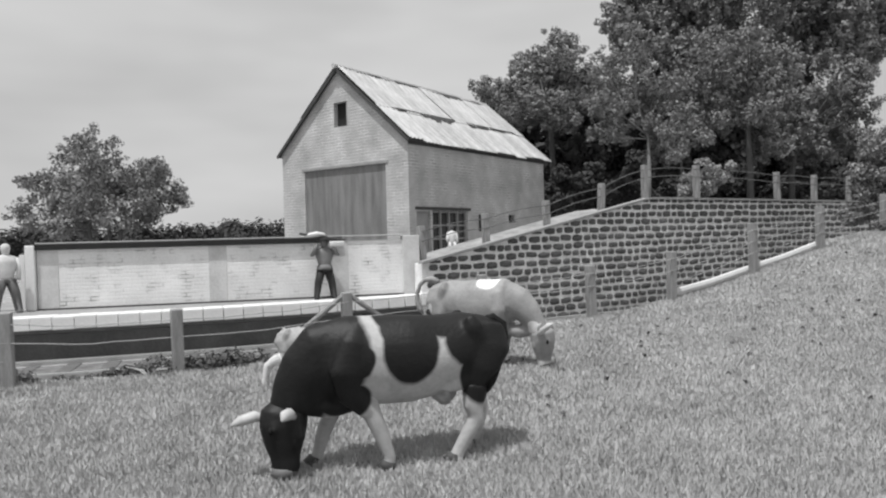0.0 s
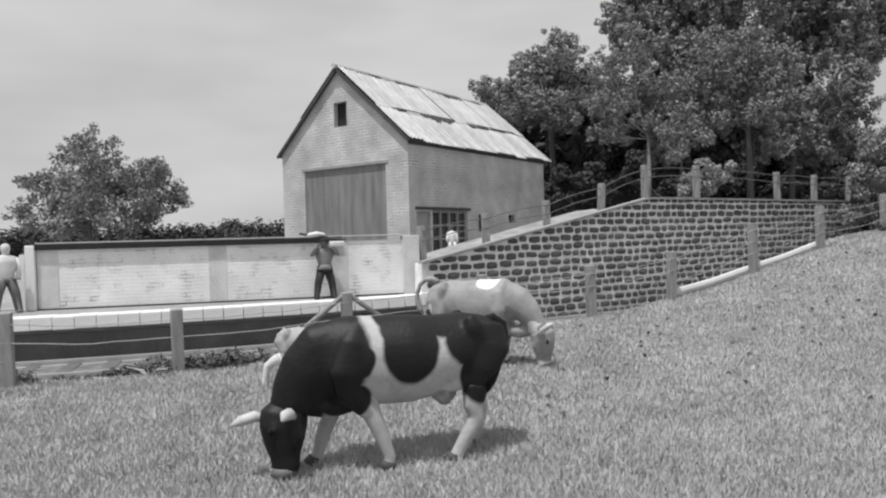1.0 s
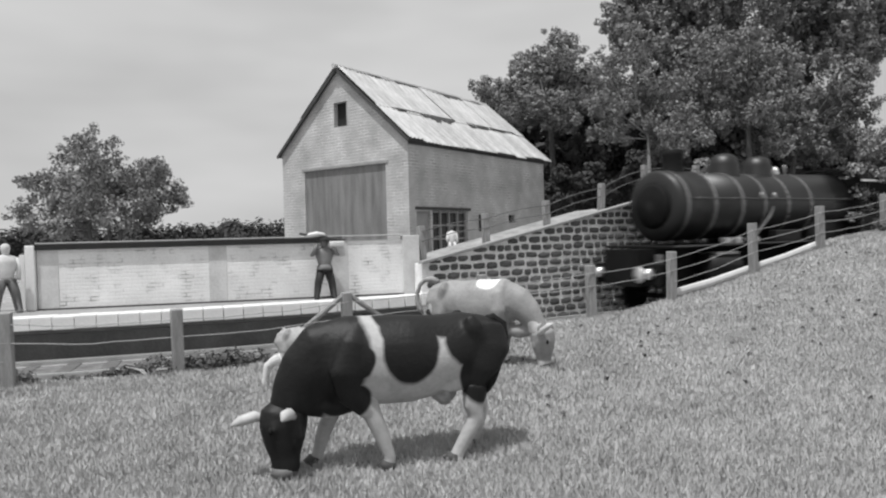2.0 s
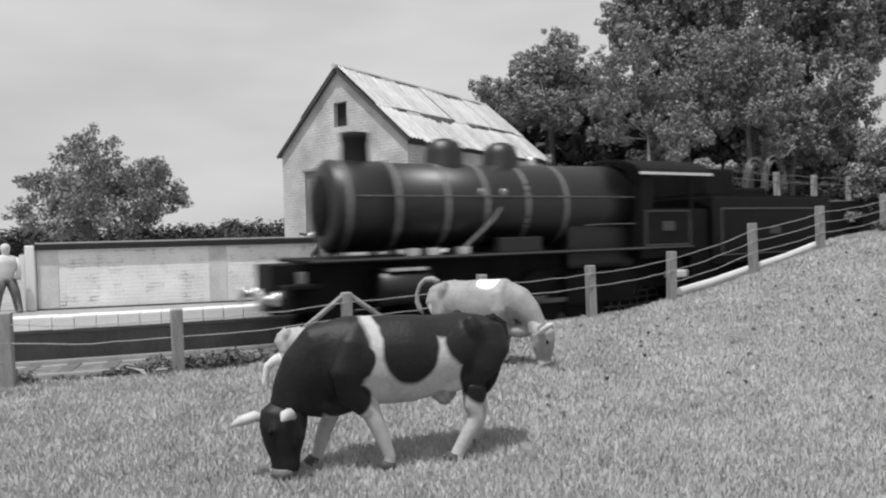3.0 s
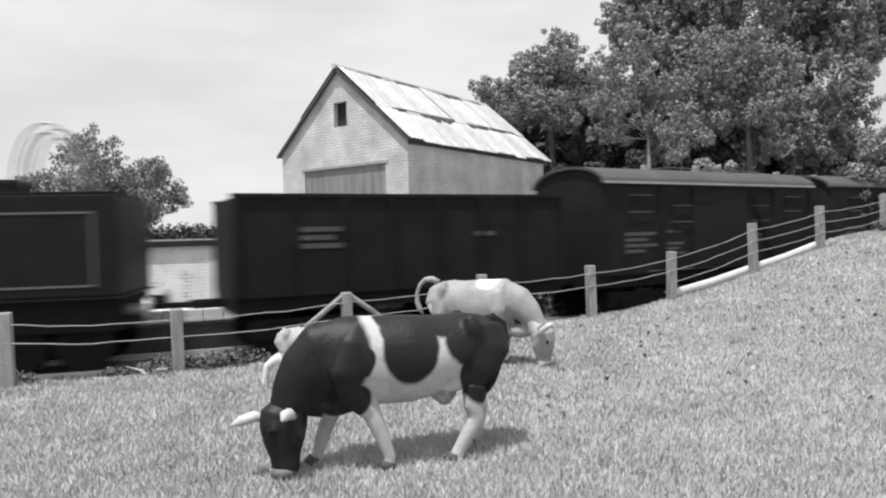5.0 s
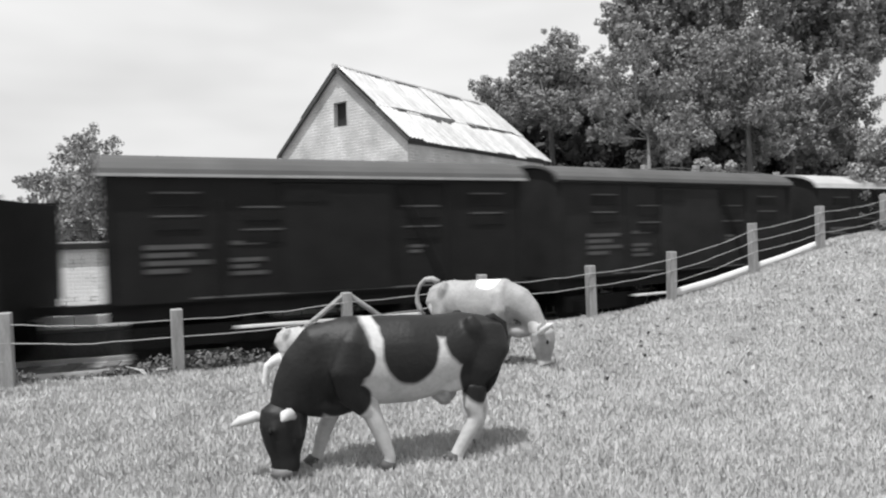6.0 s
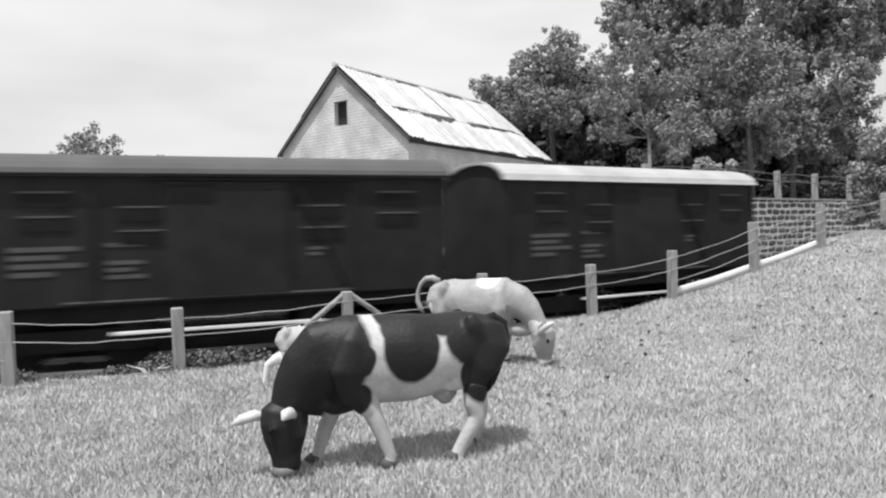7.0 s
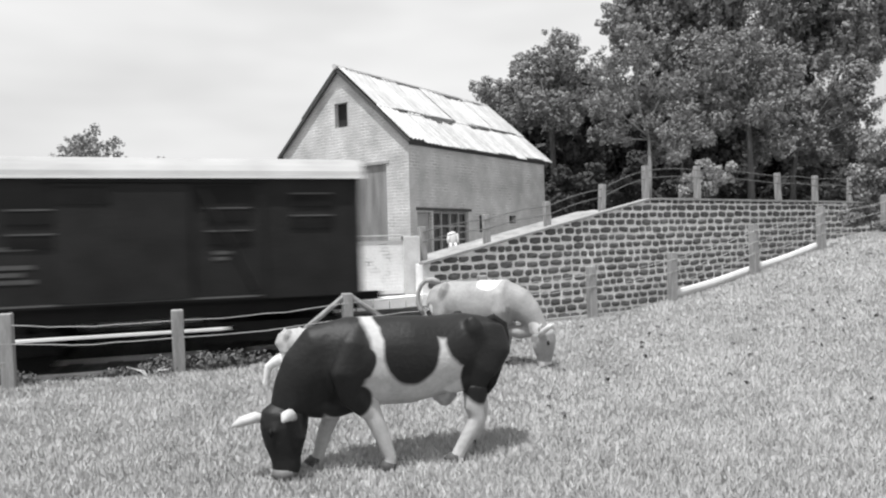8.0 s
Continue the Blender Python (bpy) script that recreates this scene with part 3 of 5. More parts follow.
def build_bank_fence():
    fe = thing("bank_fence", P(0, 0, 0), "timber post and wire fence on top of the retaining wall", "fence")
    rnd = random.Random(4)
    # place along the line, height of the post's top
    posts = [(0.64, 2.44), (2.62, 2.74), (4.72, 3.1), (6.79, 3.62), (8.64, 4.22), (10.99, 4.29), (15.21, 4.16), (17.35, 4.11), (19.53, 4.11)]
    pts = []
    for s, top in posts:
        x, y, hd = rail_at(s, 2.35)
        zb = ground_z(rail_at(s)[0], 2.35)
        pts.append((x, y, top))
        part("post", post_mesh(top - zb), M_POST, fe, "", P(x, y, zb, rx=rnd.uniform(-2, 2), ry=rnd.uniform(-2, 2), rz=hd))
    for a, b in zip(pts, pts[1:]):
        for d in (0.15, 0.4):
            mid = [(a[0] + (b[0] - a[0]) * t, a[1] + (b[1] - a[1]) * t - 0.09, a[2] + (b[2] - a[2]) * t - d + 0.06 * math.sin(math.pi * t)) for t in (0, 0.25, 0.5, 0.75, 1)]
            part("wire", tb(mid, 0.014, 6), M_WIREDARK, fe)


build_bank_fence()


# ---- trees ----
def leaves(rnd, blobs, per_area, size, loose=0.38):
    """Small pointed leaves over round tufts (centre, radii), each turned outward from its tuft: verts, faces."""
    vs, fs = [], []
    n0 = 0
    for c, r in blobs:
        n = max(8, int(per_area * (r[0] * r[1] + r[1] * r[2] + r[0] * r[2])))
        d = rnd.normal(size=(n, 3))
        d /= np.linalg.norm(d, axis=1)[:, None]
        p = np.array(c) + d * np.array(r) * (1.1 * rnd.uniform(0.12, 1, size=(n, 1)) ** 0.4)
        nn = d + rnd.normal(scale=loose, size=(n, 3)) + np.array((0, 0, 0.25))
        a = np.cross(nn, rnd.normal(size=(n, 3)))
        a /= np.linalg.norm(a, axis=1)[:, None] + 1e-6
        b = np.cross(nn, a)
        b /= np.linalg.norm(b, axis=1)[:, None] + 1e-6
        sz = size * rnd.uniform(0.5, 1.4, size=(n, 1))
        vs.append(np.stack([p - a * sz, p + b * sz * 0.6, p + a * sz, p - b * sz * 0.6], 1).reshape(-1, 3))
        fs.append(np.arange(n * 4).reshape(-1, 4) + n0)
        n0 += n * 4
    return np.concatenate(vs), np.concatenate(fs)


def tufts(rnd, lobes, grain, depth):
    """Breaks each lobe (dx, height, radius) of a crown up into boughs, and those into tufts over their outside."""
    out, hubs = [], []
    for dx, dz, r in lobes:
        hub = np.array((dx, rnd.uniform(-depth, depth), dz))
        hubs.append(hub)
        for _ in range(11):
            d = rnd.normal(size=3)
            d /= np.linalg.norm(d)
            if d[2] < -0.5:
                d[2] *= -0.5
            b = r * rnd.uniform(0.3, 0.46)
            bough = hub + d * (r * 1.2 - b)
            for _ in range(max(4, int(2.6 * (b / grain) ** 1.6))):
                e = rnd.normal(size=3)
                e /= np.linalg.norm(e)
                k = grain * rnd.uniform(0.45, 1.0)
                out.append((tuple(bough + e * b * rnd.uniform(0.55, 1.0)), (k, k, k * rnd.uniform(0.7, 1.0))))
    return out, hubs


def lobed_tree(name, at, lobes, seed, trunk, label, grain=0.2, density=420, size=0.06, leaf=None, bark=None, depth=1.0, stems=1):
    """A tree of separate leafy lobes on limbs that fork from its trunk."""
    rnd = np.random.default_rng(seed)
    t = thing(name, P(*at), label, "tree")
    # smaller lobes between neighbours, set back, close the crown
    between = []
    for i, (ax, az, ar) in enumerate(lobes):
        for bx_, bz, br in lobes[:i]:
            if math.hypot(ax - bx_, az - bz) < (ar + br) * 1.35:
                between.append(((ax + bx_) / 2, (az + bz) / 2, (ar + br) * 0.4))
    blobs, hubs = tufts(rnd, lobes, grain, depth)
    back, _ = tufts(rnd, between, grain * 1.2, depth * 0.5)
    blobs += [((c[0], c[1] + depth * 1.9, c[2] - 0.2), r) for c, r in back]
    blobs += [(tuple(h), (r * 0.62, r * 0.62, r * 0.55)) for h, (_, _, r) in zip(hubs, lobes)]
    low = min(h[2] for h in hubs)
    bm = bmesh.new()
    peak = max(h[2] for h in hubs)
    for k in range(stems):
        lean = rnd.normal(scale=0.1, size=2) + np.array(((k - (stems - 1) / 2) * 0.45, 0))
        crown = np.mean(hubs, axis=0)
        way = [np.array((lean[0] * 0.3, 0, -0.3)), np.array((lean[0] * low * 0.4, lean[1] * 0.5, low * 0.5)),
               np.array((lean[0] * low * 0.6 + 0.12 * crown[0], lean[1], low * 0.95)), np.array((crown[0] * 0.7, crown[1] * 0.7, 0.45 * low + 0.55 * peak))]
        tube(bm, [tuple(p) for p in way], [trunk * 0.85, trunk * 0.62, trunk * 0.48, trunk * 0.14], 9)
        for h in hubs[k::stems]:
            q = min(1.0, max(0.0, (h[2] - low) / max(peak - low, 0.1) - 0.25))
            base = way[2] * (1 - q) + way[3] * q
            bend = base * 0.5 + h * 0.5 + np.array((rnd.normal() * 0.15, rnd.normal() * 0.15, -0.1 * abs(h[2] - base[2])))
            tube(bm, [tuple(base), tuple(bend), tuple(h)], [trunk * 0.26, trunk * 0.16, trunk * 0.05], 6)
    part("trunk", bm, bark or M_BARK, t, "grey bark trunk and limbs", smooth=True)
    v, f = leaves(rnd, blobs, density, size)
    np_part("crown", v, f, leaf or M_LEAF, t)
    return t


def round_lobes(rnd, spread, low, height, n):
    """Lobes for a plain full crown."""
    out = []
    for i in range(n):
        h = low + (height - low) * (i + 0.5) / n
        w = spread * math.sin(math.pi * min(0.95, 0.2 + 0.72 * (i + 0.5) / n))
        out.append((rnd.uniform(-1, 1) * w, h, spread * rnd.uniform(0.3, 0.48)))
    return out


def build_trees():
    lobed_tree("tree", (-10.8, 21.5, 0.6), [(-2.2, 3.4, 0.84), (-2.4, 2.4, 0.68), (-1.1, 4.25, 0.86), (0.1, 4.4, 0.82), (-0.6, 3.1, 1.05), (0.9, 3.4, 0.8), (1.7, 3.7, 0.55), (1.4, 2.8, 0.5), (0.4, 2.4, 0.65), (-1.5, 2.1, 0.66)],
               14, 0.12, "small many-stemmed tree behind the whitewashed wall", 0.15, 420, 0.052, depth=0.9, stems=3)
    wood = "tall leafy tree in the wood above the wall"
    lobed_tree("tree", (5.5, 33, 2.4), [(-0.9, 7.9, 1.15), (0.4, 9.0, 1.05), (0.9, 8.0, 1.15), (-1.2, 6.0, 1.2), (0.1, 5.4, 1.3), (-2.3, 5.7, 1.0), (-3.5, 6.6, 0.7), (1.5, 6.2, 1.1), (-2.1, 7.1, 0.8)], 41, 0.24, wood)
    lobed_tree("tree", (8.2, 27, 3.0), [(-1.4, 5.7, 0.9), (-0.2, 6.3, 1.0), (-1.6, 4.1, 0.8), (-0.5, 4.6, 0.9), (0.1, 3.4, 0.6), (-1.3, 3.0, 0.55), (0.9, 5.0, 0.85)], 42, 0.13, "leafy tree with a pale bare stem above the wall", 0.17, 460, 0.054, bark=M_POST)
    lobed_tree("tree", (12.9, 36, 3.0), [(-2.9, 10.0, 1.5), (-0.7, 10.8, 1.8), (1.7, 10.4, 1.8), (3.8, 10.7, 1.8), (-0.2, 8.1, 1.8), (-1.6, 12.6, 1.8), (1.7, 13.1, 2.1), (4.4, 12.8, 1.8), (2.6, 8.2, 1.7), (0.6, 6.0, 1.7)], 43, 0.34, wood, 0.28, 300, 0.078)
    lobed_tree("tree", (13.3, 29, 3.0), [(-1.6, 6.6, 0.95), (-0.4, 7.0, 0.9), (1.3, 6.7, 1.1), (-0.9, 5.3, 1.1), (0.5, 5.3, 1.1), (-2.1, 5.4, 0.8), (1.8, 5.5, 0.9), (-0.2, 3.9, 1.0), (-1.4, 3.9, 0.9)], 44, 0.2, wood)
    lobed_tree("tree", (9.1, 25.5, 3.0), [(-0.1, 3.6, 0.55), (-0.4, 2.7, 0.6), (0.4, 3.0, 0.62), (-0.2, 2.0, 0.48), (0.8, 2.5, 0.48)], 45, 0.08, "young bright-leaved tree at the edge of the wood", 0.14, 500, 0.048)
    lobed_tree("tree", (15.6, 30, 3.0), [(0.8, 4.5, 1.1), (1.8, 5.7, 1.05), (2.0, 3.9, 1.2), (0.5, 3.0, 1.1), (2.3, 4.9, 0.6), (2.2, 2.7, 1.1), (-0.2, 3.7, 1.0), (-1.0, 2.8, 1.0), (2.9, 4.2, 0.85), (2.8, 5.5, 0.75), (3.0, 2.9, 1.0)], 46, 0.18, wood)
    lobed_tree("tree", (23.4, 40, 3.0), [(-1.9, 11.6, 2.1), (0.5, 11.5, 1.9), (2.5, 11.5, 1.5), (-0.2, 9.5, 1.6), (-1.8, 14.2, 2.3), (1.8, 14.1, 2.3), (-2.6, 8.9, 1.6), (-3.6, 6.6, 1.6), (1.9, 9.6, 1.2), (3.6, 10.2, 1.2), (4.4, 12.6, 1.9)], 47, 0.36, wood, 0.32, 240, 0.088)
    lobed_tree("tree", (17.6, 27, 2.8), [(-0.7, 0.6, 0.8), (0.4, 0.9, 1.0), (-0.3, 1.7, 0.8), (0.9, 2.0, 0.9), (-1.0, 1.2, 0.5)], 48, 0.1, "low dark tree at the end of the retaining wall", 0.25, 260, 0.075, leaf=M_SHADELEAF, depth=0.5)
    rnd = np.random.default_rng(120)
    # Back trees and shrubs: the wood's shade is in their leaf colour.
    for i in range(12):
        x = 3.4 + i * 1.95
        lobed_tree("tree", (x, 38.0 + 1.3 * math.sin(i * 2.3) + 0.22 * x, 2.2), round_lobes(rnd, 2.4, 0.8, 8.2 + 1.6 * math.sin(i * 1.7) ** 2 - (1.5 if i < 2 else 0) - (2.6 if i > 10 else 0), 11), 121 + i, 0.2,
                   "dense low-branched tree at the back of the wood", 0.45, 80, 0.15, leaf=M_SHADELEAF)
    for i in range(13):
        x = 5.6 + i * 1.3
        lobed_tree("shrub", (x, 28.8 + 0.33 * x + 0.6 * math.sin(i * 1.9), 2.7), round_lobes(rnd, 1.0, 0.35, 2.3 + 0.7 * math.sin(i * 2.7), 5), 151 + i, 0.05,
                   "shrub below the wood with canopy shade put into its leaf colour", 0.25, 160, 0.09, leaf=M_SHADELEAF, depth=0.4)
    lobed_tree("bush", (8.9, 22.7, 2.95), [(-0.4, 0.95, 0.3), (0.25, 1.15, 0.3), (0.6, 0.85, 0.25), (-0.05, 0.55, 0.35), (0.0, 1.45, 0.2), (0.75, 1.3, 0.14), (-0.6, 0.55, 0.2)], 77, 0.03, "pale-leaved bush beside the fence", 0.12, 420, 0.045, leaf=M_LEAFPALE, depth=0.25, stems=2)
    lobed_tree("sapling", (13.3, 20.9, 2.1), [(-0.45, 1.0, 0.3), (0.2, 1.6, 0.35), (-0.55, 1.75, 0.22), (0.1, 2.3, 0.3), (0.5, 0.7, 0.4), (-0.15, 0.45, 0.3), (0.5, 2.8, 0.3), (-0.6, 0.3, 0.2)], 78, 0.05, "small leafy tree beside the meadow fence", 0.14, 300, 0.05, depth=0.3)


build_trees()


def build_hedge():
    rnd = np.random.default_rng(5)
    blobs = []
    for i in range(150):
        x = -32 + 27 * i / 150
        blobs.append(((x, 39 + 2.0 * math.sin(i * 0.2), 2.0 + rnd.uniform(-0.15, 0.2)), (0.55, 0.5, 1.15 + rnd.uniform(-0.15, 0.3))))
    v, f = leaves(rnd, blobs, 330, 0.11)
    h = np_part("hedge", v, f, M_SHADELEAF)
    tagged(h, "long dark clipped hedge across the field", "hedge", kind="stuff")


build_hedge()


def build_weeds():
    rnd = np.random.default_rng(9)
    blobs = []
    for i in range(240):
        s = -14 + 13.5 * i / 240
        q = rnd.uniform(-2.62, -2.0)
        x, y, _ = rail_at(s, q)
        r = rnd.uniform(0.06, 0.2) * (0.8 + 0.4 * math.sin(s * 2.1))
        blobs.append(((x, y, ground_z(x, q) + r * 0.5), (r * 1.4, r, r)))
    for i in range(46):
        s = 12.2 + 4 * rnd.uniform()
        q = rnd.uniform(-3.6, -2.4)
        x, y, _ = rail_at(s, q)
        r = rnd.uniform(0.06, 0.2)
        blobs.append(((x, y, ground_z(x, q) + r * 0.4), (r * 1.5, r, r)))
    for i in range(60):
        d = rnd.uniform(7, 18)
        x, y = rnd.uniform(-0.1, 0.74) * d, d
        xf, q = off_line(x, y)
        if q < -2.6:
            r = rnd.uniform(0.01, 0.024)
            blobs.append(((x, y, meadow_z(x, y) + 0.045), (r * 1.5, r, r)))
    v, f = leaves(rnd, blobs, 1300, 0.035)
    tagged(np_part("lineside_weeds", v, f, M_WEED), "dark straggling weeds between the fence and the track", "weeds", kind="stuff")


build_weeds()


def build_dry_stalks():
    x, y = -4.45, 10.05
    z = meadow_z(x, y)
    t = thing("dry_stalks", P(x, y, z), "pale dry stalks beside a fence post", "plant")
    rnd = random.Random(6)
    for i in range(7):
        a = rnd.uniform(-0.35, 0.45)
        part("stalk", tb([(0, 0, -0.03), (a * 0.4, rnd.uniform(-0.04, 0.04), 0.1), (a, rnd.uniform(-0.1, 0.1), rnd.uniform(0.08, 0.2))], [0.01, 0.009, 0.004], 5), M_PLANK, t)


build_dry_stalks()


def build_grass():
    rnd = np.random.default_rng(2)
    n = 420000
    # more blades close by
    d = 3.2 + 17 * rnd.uniform(0, 1, n) ** 1.3
    u = rnd.uniform(-0.74, 0.78, n)
    x, y = u * d, d
    m = 110000
    ang, rad = rnd.uniform(0, 2 * math.pi, m), 15 * np.sqrt(rnd.uniform(0, 1, m))
    x, y, d = np.concatenate([x, np.cos(ang) * rad]), np.concatenate([y, np.sin(ang) * rad]), np.concatenate([d, np.full(m, 9.0)])
    n += m
    keep = []
    z = np.zeros(n)
    for i in range(n):
        xf, q = off_line(x[i], y[i])
        if q < -2.5 - 0.1 * math.sin(xf * 3) or (xf > 0.5 and q < -2.1):
            keep.append(i)
            z[i] = ground_z(xf, q) + (0.05 * noise.noise(Vector((x[i] * 0.6, y[i] * 0.6, 0))) * min(1, max(0, -(q + 2.7))))
    k = np.array(keep)
    x, y, z, d = x[k], y[k], z[k], d[k]
    n = len(k)
    tall = 0.035 + 0.045 * rnd.uniform(0, 1, n)
    a = rnd.uniform(0, 2 * math.pi, n)
    w = 0.005 + 0.0011 * d
    lx, ly = rnd.normal(scale=0.03, size=n), rnd.normal(scale=0.03, size=n)
    p0 = np.stack([x - np.cos(a) * w, y - np.sin(a) * w, z - 0.02], 1)
    p1 = np.stack([x + np.cos(a) * w, y + np.sin(a) * w, z - 0.02], 1)
    p2 = np.stack([x + lx, y + ly, z + tall], 1)
    v = np.stack([p0, p1, p2], 1).reshape(-1, 3)
    f = np.arange(n * 3).reshape(-1, 3)
    tagged(np_part("meadow_grass", v, f, M_GRASS), "short pale meadow grass on the bank", "grass", kind="stuff")


build_grass()


# ---- cows ----
COW_BLACK = patch_mat("black_and_white_hide", 0.42, 0.010, [
    ((-0.75, 0, 1.10), (0.37, 0.9, 0.47)), ((-0.53, 0, 1.02), (0.19, 0.9, 0.17)), ((-0.62, 0, 0.68), (0.25, 0.9, 0.18)),
    ((-1.10, 0, 0.85), (0.40, 0.9, 0.50)), ((-1.15, 0, 0.28), (0.27, 0.9, 0.52)),
    ((-0.03, 0, 1.09), (0.28, 0.9, 0.33)), ((-0.03, 0, 1.28), (0.28, 0.9, 0.26)), ((-0.08, 0, 1.42), (0.26, 0.9, 0.24)), ((0.45, 0, 1.40), (0.62, 0.9, 0.24)),
    ((0.60, 0, 1.14), (0.32, 0.9, 0.27)), ((0.63, 0, 0.82), (0.20, 0.9, 0.30)), ((0.90, 0, 1.1), (0.2, 0.9, 0.4))], 0.03)
COW_BROWN = patch_mat("fawn_and_white_hide", 0.30, 0.74, [((-0.22, 0, 1.38), (0.22, 0.6, 0.15)), ((0.86, 0.2, 0.93), (0.05, 0.3, 0.11)), ((-1.02, 0, 0.66), (0.12, 0.6, 0.09)), ((0, 0, 0.05), (1.5, 1, 0.16))], 0.04)
COW_CALF = patch_mat("pale_fawn_hide", 0.36, 0.74, [((1.1, 0, 0.5), (0.33, 0.6, 0.42)), ((0.1, 0, 0.15), (2.5, 1, 0.3)), ((0.75, 0.3, 0.62), (0.2, 0.3, 0.2))], 0.05)

# lower legs: places from the upper leg down to the hoof
STRIDE = [[(-0.62, 0.16, 0.72), (-0.70, 0.17, 0.48), (-0.78, 0.18, 0.29), (-0.83, 0.19, 0.12), (-0.87, 0.19, 0.0)],
          [(-0.46, -0.16, 0.74), (-0.37, -0.18, 0.50), (-0.29, -0.19, 0.30), (-0.23, -0.20, 0.12), (-0.25, -0.20, 0.0)],
          [(0.62, -0.18, 0.70), (0.58, -0.20, 0.50), (0.61, -0.20, 0.38), (0.44, -0.21, 0.13), (0.37, -0.21, 0.0)],
          [(0.70, 0.18, 0.70), (0.77, 0.19, 0.50), (0.79, 0.19, 0.38), (0.73, 0.19, 0.12), (0.69, 0.19, 0.0)]]
STAND = [[(-0.38, 0.16, 0.72), (-0.33, 0.17, 0.48), (-0.29, 0.18, 0.29), (-0.27, 0.19, 0.12), (-0.30, 0.19, 0.0)],
         [(-0.50, -0.16, 0.72), (-0.44, -0.18, 0.50), (-0.40, -0.19, 0.30), (-0.38, -0.20, 0.12), (-0.41, -0.20, 0.0)],
         [(0.66, -0.18, 0.70), (0.74, -0.20, 0.50), (0.78, -0.20, 0.38), (0.72, -0.21, 0.13), (0.69, -0.21, 0.0)],
         [(0.66, 0.18, 0.70), (0.62, 0.19, 0.50), (0.66, 0.19, 0.38), (0.60, 0.19, 0.12), (0.56, 0.19, 0.0)]]
BACKWARD = STAND[:3] + [[(0.76, 0.18, 0.70), (1.0, 0.19, 0.60), (1.18, 0.19, 0.48), (1.26, 0.19, 0.16), (1.30, 0.19, 0.0)]]
TAIL_DOWN = [(0.72, 0, 1.24), (0.87, -0.03, 1.30), (0.95, -0.07, 1.24), (0.95, -0.12, 1.11), (0.90, -0.17, 0.98), (0.82, -0.21, 0.85), (0.75, -0.23, 0.73), (0.71, -0.23, 0.63)]
TAIL_ARCHED = [(0.80, 0, 1.33), (0.92, 0.02, 1.39), (1.06, 0.03, 1.38), (1.16, 0.04, 1.30), (1.22, 0.05, 1.16), (1.22, 0.06, 1.02), (1.17, 0.06, 0.90), (1.10, 0.06, 0.82)]


def cow(name, m, hide, label, scale=1.0, long=1.0, legs=STRIDE, tail=TAIL_DOWN, ears=None, horns=True, bare=M_EAR, slim=1.0, stout=1.0):
    """A grazing cow facing -x, head down; the origin lies under its middle. long stretches it from head to tail."""
    c = thing(name, m, label, "cow", group="cows in the meadow")
    stretch = Matrix.Diagonal((scale * long, scale, scale, 1))

    def grown(name, bm, material, label="", voxel=0.0):
        """A part of the animal; voxel melts its overlapping limbs into one skin."""
        o = part(name, bm, material, c, label, stretch, smooth=True)
        if voxel:
            r = o.modifiers.new("skin", "REMESH")
            r.mode, r.voxel_size, r.use_smooth_shade = "VOXEL", voxel, True
            k = o.modifiers.new("soften", "SMOOTH")
            k.factor, k.iterations = 0.5, 7
        return o
    f = 0.5 + slim / 2
    bm = bmesh.new()
    tube(bm, [(1.0, 0, 1.17), (0.95, 0, 1.14), (0.80, 0, 1.09), (0.60, 0, 1.04), (0.30, 0, 0.99), (0.0, 0, 0.97), (-0.30, 0, 0.975), (-0.55 * f, 0, 0.98), (-0.76 * slim, 0, 0.95), (-0.90 * slim, 0, 0.92)],
         [(0.05, 0.06), (0.15, 0.17), (0.23, 0.27), (0.27, 0.335), (0.32, 0.38), (0.345, 0.415), (0.325, 0.415), (0.29, 0.42), (0.22, 0.38), (0.10, 0.2)], 28)
    # neck, arched down to the poll
    tube(bm, [(-0.55, 0, 1.06), (-0.78, 0, 1.0), (-0.92, 0, 0.88), (-1.03, 0, 0.74), (-1.10, 0, 0.60), (-1.13, 0, 0.52)],
         [(0.22, 0.34 * f), (0.195, 0.36 * slim), (0.17, 0.30 * slim), (0.14, 0.23 * slim), (0.12, 0.18 * f), (0.10, 0.14)], 22)
    # dewlap and brisket
    tube(bm, [(-1.0, 0, 0.60), (-0.90, 0, 0.60), (-0.72, 0, 0.58), (-0.50, 0, 0.60)], [(0.04, 0.07), (0.07, 0.10), (0.11, 0.11), (0.12, 0.08)], 12)
    for sgn, fore, hind in ((1, legs[0], legs[3]), (-1, legs[1], legs[2])):
        # shoulder blade and upper foreleg
        tube(bm, [(-0.42 * slim, 0.10 * sgn, 1.34), (-0.52 * slim, 0.21 * sgn, 1.16), (-0.60 * slim, 0.255 * sgn, 0.92), (-0.58 * slim, 0.22 * sgn, 0.74), fore[1]], [(0.05, 0.08), (0.08, 0.15), (0.085, 0.17), (0.08, 0.13), (0.06, 0.07)], 14)
        # hip, thigh and gaskin
        tube(bm, [(0.56, 0.20 * sgn, 1.36), (0.60, 0.235 * sgn, 1.25), (0.66, 0.24 * sgn, 1.12)], [(0.04, 0.05), (0.05, 0.09), (0.04, 0.08)], 10)
        tube(bm, [(0.78, 0.12 * sgn, 1.26), (0.76, 0.19 * sgn, 1.06), (0.68, 0.20 * sgn, 0.86), hind[0], hind[1]], [(0.08, 0.15), (0.105, 0.22), (0.105, 0.165), (0.085, 0.11), (0.055, 0.075)], 14)
